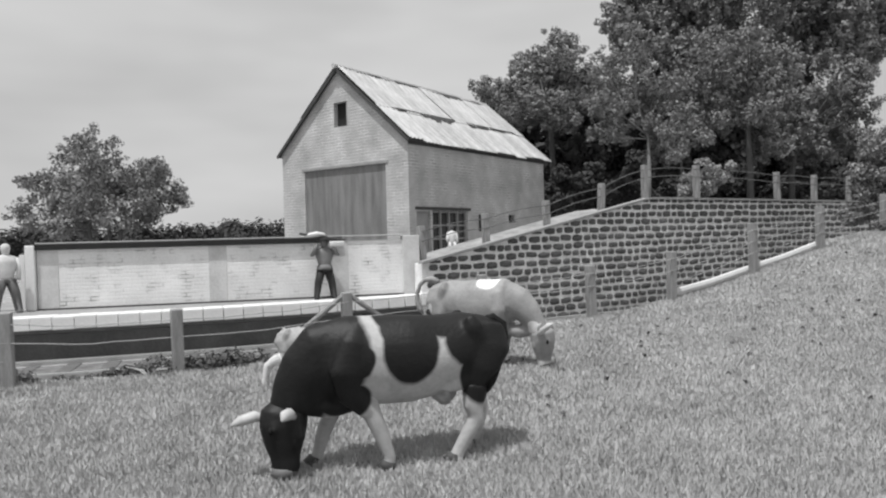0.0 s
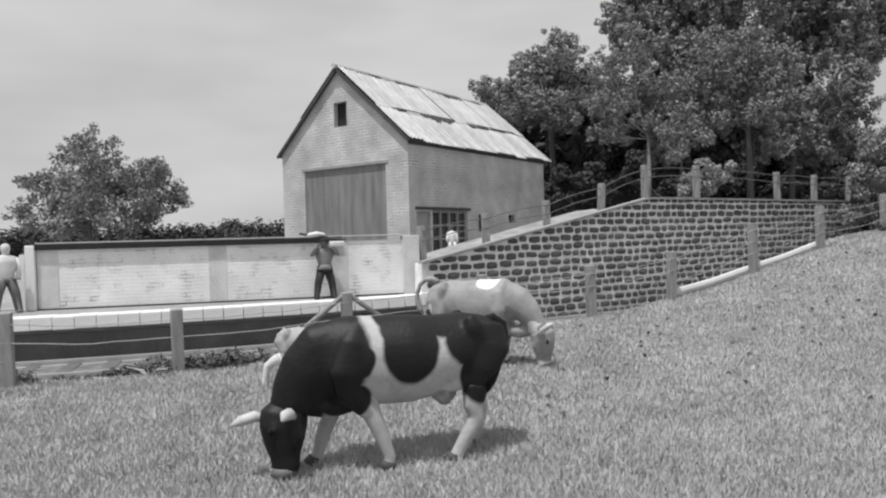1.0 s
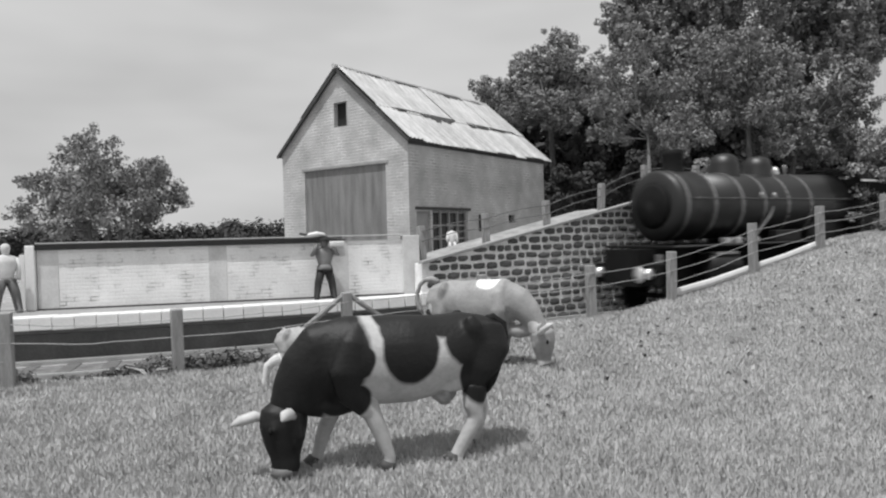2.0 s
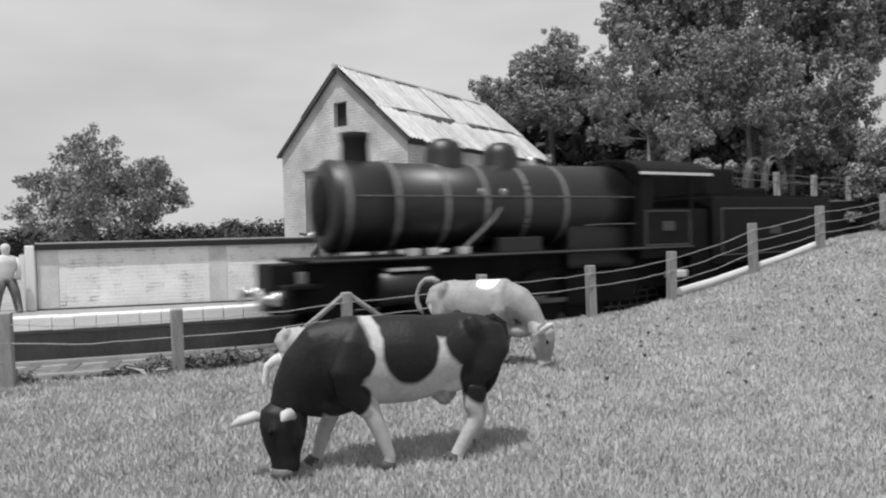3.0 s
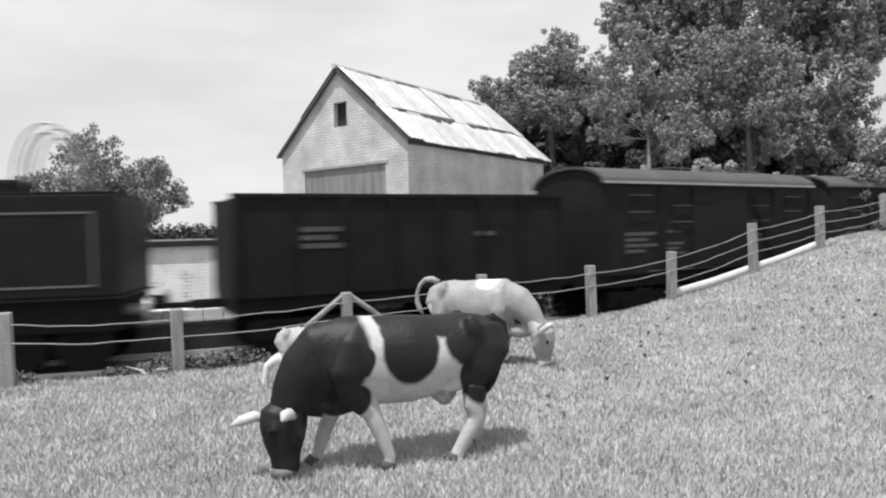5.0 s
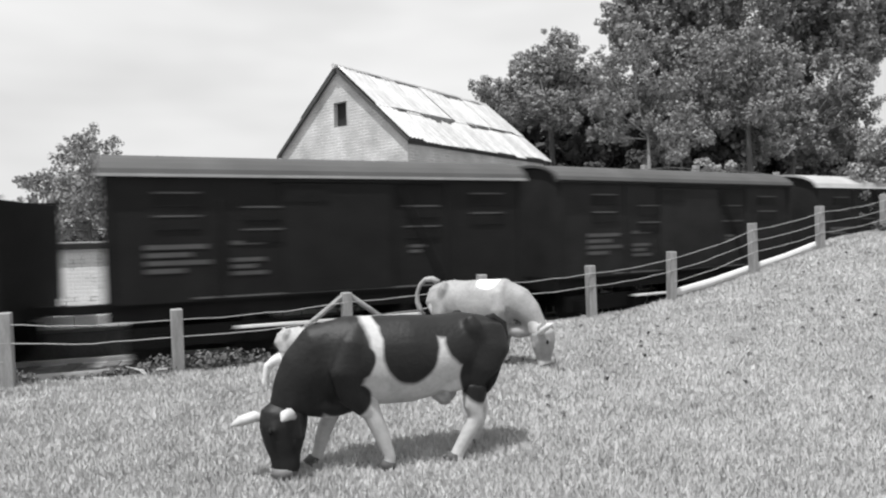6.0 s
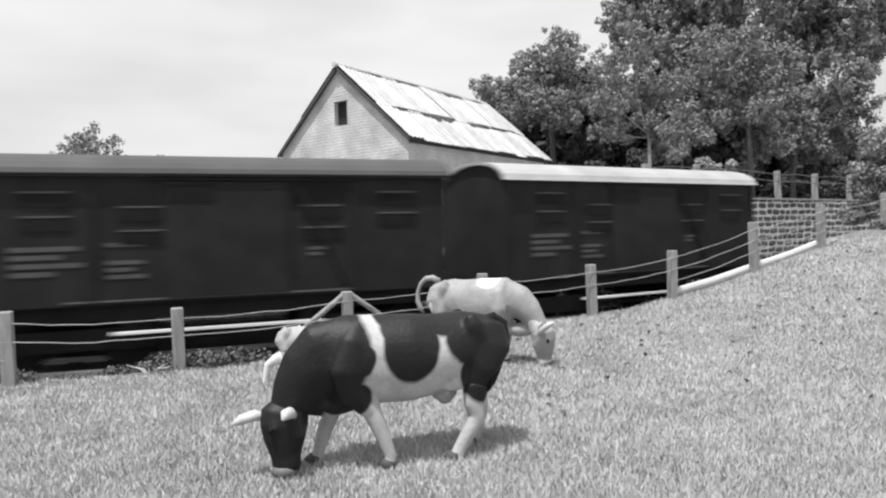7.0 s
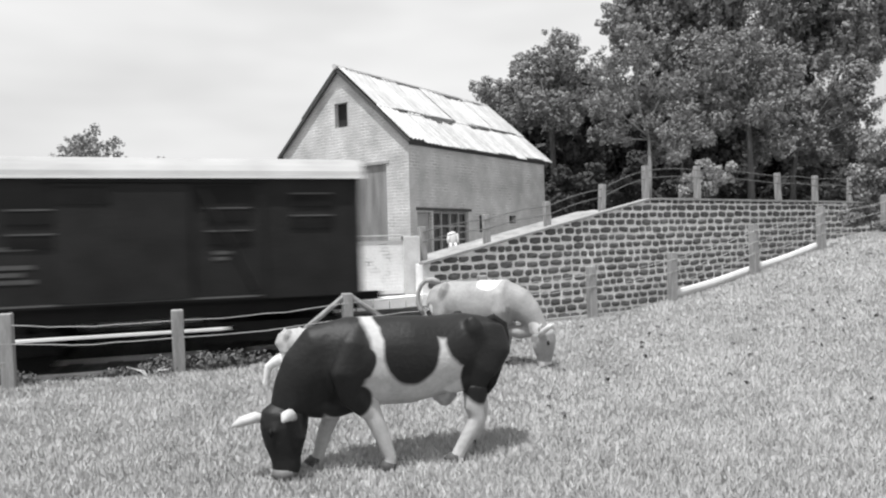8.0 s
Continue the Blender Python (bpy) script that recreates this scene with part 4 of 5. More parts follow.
        # fold of skin before the thigh
        tube(bm, [(0.62, 0.20 * sgn, 0.86), (0.46, 0.21 * sgn, 0.72), (0.30, 0.20 * sgn, 0.70)], [(0.05, 0.10), (0.05, 0.07), (0.05, 0.05)], 10)
    for v in bm.verts:
        n = noise.noise(v.co * 4.5)
        v.co += Vector((0, v.co.y * 0.06 * n, 0.014 * n))
    grown("body", bm, hide, voxel=0.022)
    # head: broad forehead, cheeks, narrowing to a square muzzle
    bm = tb([(-1.12, 0, 0.66), (-1.14, 0, 0.58), (-1.15, -0.02, 0.46), (-1.15, -0.04, 0.32), (-1.145, -0.06, 0.19), (-1.14, -0.07, 0.09), (-1.14, -0.075, 0.01)],
            [(0.08, 0.12), (0.15, 0.21), (0.16, 0.215), (0.135, 0.18), (0.105, 0.135), (0.105, 0.125), (0.08, 0.085)], 18)
    for sgn in (-1, 1):
        tube(bm, [(-1.22, 0.10 * sgn - 0.02, 0.54), (-1.24, 0.125 * sgn - 0.02, 0.46), (-1.22, 0.11 * sgn - 0.03, 0.39)], [0.03, 0.045, 0.03], 8)
        tube(bm, [(-1.04, 0.09 * sgn - 0.02, 0.48), (-1.03, 0.10 * sgn - 0.04, 0.38), (-1.06, 0.08 * sgn - 0.05, 0.26)], [0.05, 0.065, 0.04], 8)
    grown("head", bm, hide, "head lowered to graze", voxel=0.018)
    grown("muzzle", tb([(-1.15, -0.07, 0.10), (-1.155, -0.075, 0.045), (-1.15, -0.075, 0.0)], [(0.102, 0.117), (0.105, 0.12), (0.07, 0.08)], 16), M_MUZZLE, "bare grey muzzle")
    for sgn in (-1, 1):
        grown("eye", tb([(-1.27, 0.13 * sgn - 0.02, 0.48), (-1.275, 0.145 * sgn - 0.02, 0.45), (-1.27, 0.13 * sgn - 0.02, 0.42)], [0.012, 0.024, 0.012], 8), M_SMOKE, "dark eye")
        if horns:
            grown("horn", tb([(-1.10, 0.09 * sgn, 0.62), (-1.13, 0.15 * sgn, 0.69), (-1.18, 0.17 * sgn, 0.74)], [0.024, 0.018, 0.006], 8), M_HORN, "short pale horn")
    for pts in ears or [[(-1.28, 0.05, 0.52), (-1.40, 0.03, 0.55), (-1.52, 0.0, 0.53), (-1.60, -0.02, 0.50)], [(-1.07, -0.14, 0.56), (-1.11, -0.20, 0.60), (-1.15, -0.25, 0.60), (-1.18, -0.30, 0.57)]]:
        grown("ear", tb(pts, [(0.035, 0.03), (0.055, 0.05), (0.05, 0.045), (0.012, 0.012)], 10), bare, "pale leaf-shaped ear")
    for i, pts in enumerate(legs):
        hind = i > 1
        ra = [(0.08, 0.11), (0.06, 0.08), (0.055, 0.068), (0.047, 0.05), (0.05, 0.055)] if hind else [(0.07, 0.09), (0.056, 0.068), (0.052, 0.058), (0.044, 0.046), (0.048, 0.052)]
        leg = grown("leg", tb(pts, [(a * 1.2 * stout, b * 1.25 * stout) for a, b in ra], 12), hide, voxel=0.014)
        x, y, z = pts[-1]
        part("hoof", tb([(x + 0.012, y, 0.085), (x, y, 0.05), (x - 0.03, y, 0.005)], [(0.058, 0.062), (0.066, 0.075), (0.074, 0.09)], 10), M_CLOTHDARK, leg, "dark hoof", smooth=True)
    grown("udder", tb([(0.34, 0, 0.70), (0.36, 0, 0.58), (0.36, 0, 0.50)], [(0.13, 0.15), (0.12, 0.12), (0.04, 0.04)], 12), M_PALEFIG, "pale udder")
    grown("tail", tb(tail, [0.055, 0.05, 0.042, 0.036, 0.036, 0.044, 0.05, 0.016], 12), M_SMOKE if hide is COW_BLACK else hide)
    return c


def build_cows():
    x, y = -0.35, 6.02
    cow("cow", P(x, y, meadow_z(x, y) - 0.01, rz=17), COW_BLACK, "black and white cow grazing with lowered head on the meadow", 0.95, horns=False)
    x, y = 0.51, 9.71
    cow("cow", P(x, y, meadow_z(x, y) - 0.02, rz=156), COW_BROWN, "fawn cow with a white saddle grazing near the fence", 0.91, 0.88, STAND, TAIL_ARCHED,
        [[(-1.12, 0.12, 0.56), (-1.20, 0.20, 0.62), (-1.32, 0.26, 0.70), (-1.44, 0.30, 0.76)], [(-1.10, -0.10, 0.60), (-1.14, -0.20, 0.64), (-1.20, -0.28, 0.64), (-1.24, -0.33, 0.62)]], slim=0.72)
    x, y = -1.73, 8.95
    cow("calf", P(x, y, meadow_z(x, y) - 0.02, rz=158), COW_CALF, "pale fawn and white calf standing in the meadow", 0.59, 1.0, BACKWARD, TAIL_DOWN, None, False, COW_CALF, stout=1.2)


build_cows()


# ---- the train ----
# Vehicles stand in their own space with the front at -x; x runs from the middle.


def bars(parent, x, y, z, w, h, n, material, name="lettering"):
    """Unreadable stencilled writing as plain bars on the near side (at -y)."""
    bm = bmesh.new()
    for i in range(n):
        zz = z - i * h * 1.7
        k = (0.95, 0.7, 1.0, 0.6)[i % 4]
        box(bm, x, x + w * k, y - 0.008, y, zz, zz + h)
    part(name, bm, material, parent, "faint stencilled marking as bars")


def wheel(parent, x, r, name="wheel", spokes=0):
    for y in (-0.78, 0.66):
        bm = bmesh.new()
        n = 20
        rings = []
        for yy, q in ((y, r * 0.86), (y, r), (y + 0.11, r), (y + 0.12, r * 1.05), (y + 0.14, r * 1.05), (y + 0.14, r * 0.86)):
            rings.append([(x + q * math.cos(2 * math.pi * k / n), yy, r + q * math.sin(2 * math.pi * k / n)) for k in range(n)])
        loft(bm, rings)
        part(name, bm, M_SMOKE, parent)
    part("axle", tb([(x, -0.7, r), (x, 0.7, r)], 0.07, 8), M_SMOKE, parent)


def build_engine():
    e = thing("steam_engine", P(0, 0, 0), "black steam locomotive with two domes and bright boiler bands", "locomotive", group="train")
    X = -5.4     # front buffers in the engine's own space
    def x(a): return X + a
    part("boiler", turned((0, 2.82), [(x(2.75), 0.88), (x(2.75), 0.92), (x(5.5), 0.94), (x(8.0), 0.98), (x(9.1), 1.0), (x(9.1), 0.94)], 40), M_BLACK, e, "glossy black boiler", smooth=True)
    part("smokebox", turned((0, 2.82), [(x(1.48), 0.0), (x(1.48), 0.6), (x(1.52), 0.87), (x(1.60), 0.95), (x(2.75), 0.95), (x(2.75), 0.88)], 40), M_BLACK, e, "black smokebox", smooth=True)
    part("smokebox_door", turned((0, 2.82), [(x(1.34), 0.0), (x(1.35), 0.2), (x(1.42), 0.5), (x(1.475), 0.62), (x(1.475), 0.0)], 28), M_SMOKE, e, smooth=True)
    for a in (1.74, 2.78, 3.9, 4.85, 5.9, 6.95):
        r = 0.955 if a < 2.8 else 0.943 + max(0, a - 5.5) * 0.018
        part("boiler_band", turned((0, 2.82), [(x(a), r - 0.03), (x(a), r), (x(a + 0.09), r), (x(a + 0.09), r - 0.03)], 32), M_BAND, e, "bright boiler band", smooth=False)
    part("chimney", turned_up((x(2.26), 0), [(3.55, 0.36), (3.7, 0.29), (4.1, 0.28), (4.2, 0.3), (4.33, 0.31), (4.33, 0.2)], 20), M_SMOKE, e, "plain black chimney", smooth=True)
    part("sand_dome", turned_up((x(4.34), 0), [(3.55, 0.5), (3.7, 0.44), (4.0, 0.42), (4.2, 0.36), (4.3, 0.2), (4.33, 0.02)], 22), M_BLACK, e, "round black dome", smooth=True)
    part("steam_dome", turned_up((x(5.83), 0), [(3.55, 0.48), (3.7, 0.42), (4.0, 0.4), (4.18, 0.34), (4.27, 0.2), (4.3, 0.02)], 22), M_BLACK, e, "round black dome", smooth=True)
    part("safety_valve", turned_up((x(6.7), 0), [(3.6, 0.12), (3.9, 0.1), (4.0, 0.05), (4.02, 0.01)], 12), M_STEEL, e, "small bright safety valve", smooth=True)
    for y in (-1.0, 1.0):
        rail = part("handrail", tb([(x(1.9), y, 2.98), (x(9.0), y, 2.98)], 0.014, 6), M_LINING, e, "thin steel handrail")
        for a in (2.1, 3.5, 5.1, 6.8, 8.6):
            part("handrail_knob", tb([(x(a), y * 0.93, 2.98), (x(a), y * 1.01, 2.98)], 0.022, 6), M_BAND, rail)
        part("firebox_pipe", tb([(x(7.4), y * 1.06, 2.32), (x(8.0), y * 1.06, 2.34), (x(8.95), y * 1.06, 2.34)], 0.015, 6), M_LINING, e, "thin pipe along the firebox")
    for a in (4.75, 5.3):
        part("clack_valve", turned_up((x(a), -0.92), [(2.95, 0.03), (3.0, 0.07), (3.1, 0.07), (3.16, 0.03)], 10), M_BAND, e, "small brass valve on the boiler", smooth=True)
    part("whistle", turned_up((x(7.3), 0.1), [(3.6, 0.04), (3.9, 0.04), (4.02, 0.06), (4.1, 0.02)], 10), M_BAND, e, "small steam whistle", smooth=True)
    part("firebox", bx(x(7.1), x(9.15), -0.82, 0.82, 1.3, 2.9, bevel=0.12), M_BLACK, e)
    part("running_board", bx(x(0.9), x(10.7), -1.22, 1.22, 1.70, 1.76, bevel=0.012), M_SMOKE, e)
    for y in (-1.235, 1.235):
        part("valance_line", bx(x(0.9), x(10.7), y - 0.008, y + 0.008, 1.735, 1.775), M_LINING, e, "pale line along the running board")
    part("frame", bx(x(0.3), x(10.6), -0.6, 0.6, 0.75, 1.69), M_SMOKE, e)
    part("ash_pan", bx(x(6.9), x(9.0), -1.0, 1.0, 0.5, 1.2, bevel=0.05), M_SMOKE, e)
    part("buffer_beam", bx(x(0.42), x(0.56), -1.15, 1.15, 0.8, 1.32, bevel=0.015), M_SMOKE, e)
    part("front_deck", bx(x(0.55), x(1.2), -1.1, 1.1, 1.25, 1.32), M_SMOKE, e)
    for y in (-0.87, 0.87):
        part("buffer", turned((y, 1.08), [(x(0.0), 0.0), (x(0.0), 0.2), (x(0.04), 0.21), (x(0.06), 0.08), (x(0.25), 0.08), (x(0.25), 0.13), (x(0.42), 0.15), (x(0.42), 0.0)], 14), M_STEEL, e, "steel buffer", smooth=True)
        part("lamp_iron", bx(x(0.75), x(0.9), y * 0.9 - 0.08, y * 0.9 + 0.08, 1.32, 1.55, bevel=0.02), M_BAND, e, "front lamp")
        sg = 1 if y > 0 else -1
        part("cylinder", turned((y * 1.13, 1.18), [(x(2.25), 0.0), (x(2.25), 0.3), (x(2.3), 0.36), (x(3.35), 0.36), (x(3.4), 0.3), (x(3.4), 0.0)], 20), M_BLACK, e, "black cylinder", smooth=True)
        # Bright plate added on top to give the cylinder its highlight.
        part("cylinder_cover", bx(x(2.4), x(3.25), y * 1.13 - 0.28, y * 1.13 + 0.28, 1.5, 1.56), M_STEEL, e, "bright plate for the highlight on the cylinder")
        part("piston_rod", tb([(x(3.4), y * 1.13, 1.15), (x(4.4), y * 1.13, 0.98)], 0.05, 8), M_STEEL, e, "steel rod")
        part("connecting_rod", bx(x(4.3), x(6.3), y * 1.16 - 0.03, y * 1.16 + 0.03, 0.66, 0.78), M_RUST, e)
        part("coupling_rod", bx(x(3.7), x(7.5), y * 1.08 - 0.025, y * 1.08 + 0.025, 0.60, 0.7), M_RUST, e)
        part("feed_pipe", tb([(x(4.1), sg * 1.02, 1.8), (x(5.0), sg * 0.99, 2.5), (x(5.2), sg * 0.95, 2.75)], 0.03, 6), M_BAND, e, "steel feed pipe")
        for a in (2.9, 3.35, 4.05):
            part("lubricator_box", bx(x(a), x(a + 0.26), sg * 1.05 - 0.09, sg * 1.05 + 0.09, 1.765, 1.93, bevel=0.02), M_STEEL, e, "small bright box on the running board")
        part("side_tank_step", bx(x(5.0), x(6.1), sg * 1.04 - 0.14, sg * 1.04 + 0.14, 1.765, 2.1, bevel=0.03), M_BLACK, e)
    wheel(e, x(1.5), 0.42, "leading_wheel")
    for a in (3.7, 5.0, 6.3, 7.6):
        wheel(e, x(a), 0.66, "driving_wheel")
    # cab
    cab = part("cab_side", bx(x(9.0), x(10.73), -1.24, -1.2, 1.76, 2.7), M_TENDER, e, "black cab side with pale lining")
    part("cab_side", bx(x(9.0), x(10.73), 1.2, 1.24, 1.76, 2.7), M_TENDER, e)
    part("cab_front", bx(x(9.0), x(9.05), -1.2, 1.2, 1.76, 3.6), M_TENDER, e)
    for y in (-1.24, 1.2):
        part("cab_pillar", bx(x(9.0), x(9.35), y, y + 0.04, 2.7, 3.55), M_TENDER, e)
        part("cab_pillar", bx(x(10.62), x(10.7), y, y + 0.04, 2.7, 3.55), M_TENDER, e)
    bm = bmesh.new()
    loft(bm, [[(xx, 1.36 * math.sin(a), 3.55 + 0.44 * math.cos(a) - 0.02 + dz) for a, dz in [(-1.57 + 3.14 * i / 12, 0.0) for i in range(13)] + [(1.57 - 3.14 * i / 12, -0.05) for i in range(13)]] for xx in (x(8.85), x(11.25))])
    part("cab_roof", bm, M_SMOKE, e, "arched black cab roof", smooth=False)
    part("cab_roof_edge", bx(x(8.85), x(11.25), -1.40, -1.35, 3.5, 3.56), M_CREAM, e, "pale rain strip on the cab roof")
    for z in (1.80, 2.62):
        part("cab_lining", bx(x(9.1), x(10.6), -1.25, -1.241, z, z + 0.03), M_LINING, cab)
    for a in (9.1, 10.57):
        part("cab_lining", bx(x(a), x(a + 0.03), -1.25, -1.241, 1.831, 2.619), M_LINING, cab)
    part("number_plate", bx(x(9.65), x(10.05), -1.262, -1.241, 2.15, 2.38, bevel=0.008), M_CHALK, cab, "small oval plate drawn as a plain bar")
    part("backhead", bx(x(9.06), x(9.62), -0.75, 0.75, 1.76, 3.2, bevel=0.1), M_SMOKE, e, "dark boiler backhead in the cab")
    for a, b in ((-0.45, 2.95), (-0.1, 3.02), (0.3, 2.9)):
        part("gauge", turned((a, b), [(x(9.6), 0.0), (x(9.6), 0.1), (x(9.66), 0.1), (x(9.66), 0.0)], 14), M_BAND, e, "round gauge on the backhead")
    part("regulator_handle", tb([(x(9.68), -0.4, 2.75), (x(9.7), 0.0, 2.6), (x(9.68), 0.35, 2.72)], 0.03, 6), M_BAND, e, "steel regulator handle")
    part("cab_pipe", tb([(x(9.75), -0.85, 1.8), (x(9.72), -0.85, 2.7), (x(9.65), -0.6, 3.1)], 0.035, 6), M_BAND, e)
    part("cab_floor", bx(x(9.0), x(10.9), -1.2, 1.2, 1.5, 1.75), M_SMOKE, e)
    part("injector", bx(x(9.95), x(10.5), -1.22, -1.0, 0.98, 1.17, bevel=0.04), M_CREAM, e, "pale injector casting below the cab")
    part("cab_step", bx(x(10.1), x(10.5), -1.25, -1.0, 0.5, 0.56), M_SMOKE, e)
    part("step_hanger", bx(x(10.15), x(10.45), -1.1, -1.06, 0.56, 1.5), M_SMOKE, e)
    return e


def build_tender():
    t = thing("tender", P(0, 0, 0), "black tender with lined sides and raised coal bunker", "tender", group="train")
    h = 2.6
    body = part("tank", bx(-h, h, -1.22, 1.22, 1.3, 3.0, bevel=0.03), M_TENDER, t, "black lined tender side")
    part("top_rim", bx(-h + 0.03, h - 0.03, -1.19, 1.19, 3.004, 3.05, bevel=0.01), M_SMOKE, t)
    part("coal_bunker", bx(-h + 0.12, -h + 1.25, -0.95, 0.95, 3.05, 3.76, bevel=0.05), M_SMOKE, t, "tall black coal bunker")
    part("filler_hatch", bx(-0.25, 0.85, -0.4, 0.4, 3.05, 3.33, bevel=0.06), M_SMOKE, t)
    for y, w in ((-0.32, 0.56), (0.32, 0.56)):
        for inner in (0.0, 0.16):
            pts = [(1.3 - (w - inner) * math.cos(a), y, 3.05 + (1.26 - inner) * math.sin(a) ** 0.8) for a in [math.pi * i / 18 for i in range(1, 18)]]
            part("hoop", tb([(pts[0][0], y, 3.04)] + pts + [(pts[-1][0], y, 3.04)], 0.02, 6), M_BAND, t, "thin metal hoop over the tender filler", smooth=True)
    part("frame", bx(-h, h, -1.0, 1.0, 0.7, 1.3), M_SMOKE, t)
    part("footplate_line", bx(-h - 0.05, h + 0.05, -1.26, 1.26, 1.262, 1.298), M_TENDER, t)
    for z in (1.47, 2.68):
        part("lining", bx(-2.25, 2.25, -1.232, -1.221, z, z + 0.035), M_LINING, body)
    for a in (-2.25, 2.215):
        part("lining", bx(a, a + 0.035, -1.232, -1.221, 1.506, 2.679), M_LINING, body)
    part("crest", bx(-0.25, 0.22, -1.231, -1.221, 2.0, 2.2), M_CHALK, body, "small pale crest drawn as a plain bar")
    for a in (-1.9, -0.9, 0.9, 1.9):
        wheel(t, a, 0.45)
    part("fall_plate", bx(-h - 0.78, -h, -1.15, 1.15, 0.8, 1.6, bevel=0.02), M_SMOKE, t)
    part("front_bulkhead", bx(-h - 0.7, -h - 0.003, -1.12, 1.12, 1.603, 2.7, bevel=0.05), M_TENDER, t)
    part("drawbar", bx(h, h + 1.3, -0.1, 0.1, 0.95, 1.05), M_SMOKE, t)
    for y in (-0.87, 0.87):
        part("buffer", turned((y, 1.05), [(h, 0.0), (h, 0.1), (h + 0.35, 0.1), (h + 0.36, 0.2), (h + 0.42, 0.2), (h + 0.42, 0.0)], 12), M_STEEL, t, smooth=True)
        part("guard_iron", bx(h - 0.3, h - 0.2, y - 0.05, y + 0.05, 0.3, 0.7), M_SMOKE, t)
    return t


def running_gear(v, h, pale_axlebox=True):
    part("underframe", bx(-h, h, -1.1, 1.1, 0.85, 1.14), M_SMOKE, v)
    for c in (-h + 1.6, h - 1.6):
        for a in (c - 0.85, c + 0.85):
            wheel(v, a, 0.45)
        part("bogie_frame", bx(c - 1.3, c + 1.3, -1.0, -0.93, 0.35, 0.72, bevel=0.03), M_SMOKE, v)
        part("bogie_frame", bx(c - 1.3, c + 1.3, 0.93, 1.0, 0.35, 0.72, bevel=0.03), M_SMOKE, v)
        for a in (c - 0.85, c + 0.85):
            part("axle_box", bx(a - 0.12, a + 0.12, -1.09, -1.0, 0.34, 0.6, bevel=0.02), M_SMOKE, v)
    part("truss_rod", tb([(-h + 2.6, -1.05, 0.85), (-1.0, -1.05, 0.48), (1.0, -1.05, 0.48), (h - 2.6, -1.05, 0.85)], 0.03, 6), M_SMOKE, v)
    for e in (-1, 1):
        part("coupler", bx(min(e * h, e * (h + 0.62)), max(e * h, e * (h + 0.62)), -0.1, 0.1, 0.92, 1.08), M_SMOKE, v)


def build_wagon():
    w = thing("open_wagon", P(0, 0, 0), "dark high-sided open goods wagon with coal load", "wagon", group="train")
    h = 3.5
    side = part("body_side", bx(-h, h, -1.25, -1.19, 1.14, 2.93), M_WAGON, w, "dark boarded side")
    part("body_side", bx(-h, h, 1.19, 1.25, 1.14, 2.93), M_WAGON, w)
    for e in (-h, h - 0.06):
        part("body_end", bx(e, e + 0.06, -1.19, 1.19, 1.14, 2.93), M_WAGON, w)
    part("wagon_floor", bx(-h + 0.06, h - 0.06, -1.19, 1.19, 1.14, 1.2), M_WAGON, w)
    part("top_rail", bx(-h - 0.02, h + 0.02, -1.29, -1.19, 2.932, 3.0), M_WAGON, w)
    part("top_rail", bx(-h - 0.02, h + 0.02, 1.19, 1.29, 2.932, 3.0), M_WAGON, w)
    for i in range(8):
        a = -h + 0.02 + i * (2 * h - 0.12) / 7
        part("stanchion", bx(a, a + 0.08, -1.30, -1.251, 1.14, 2.93), M_WAGON, side)
    bm = bmesh.new()
    rings = []
    for i in range(15):
        xx = -h + 0.1 + i * (2 * h - 0.2) / 14
        top = 2.75 + 0.1 * noise.noise(Vector((xx * 1.7, 0, 2)))
        rings.append([(xx, -1.18, 1.9), (xx, -1.18, 2.7), (xx, -0.5, top), (xx, 0.5, top + 0.06 * noise.noise(Vector((xx * 3, 1, 0)))), (xx, 1.18, 2.7), (xx, 1.18, 1.9)])
    loft(bm, rings)
    part("load", bm, M_COAL, w, "dark coal load")
    bars(side, -2.3, -1.252, 2.3, 0.9, 0.09, 3, M_CHALK)
    bars(side, 1.3, -1.252, 2.15, 0.5, 0.09, 1, M_CHALK)
    running_gear(w, h)
    return w


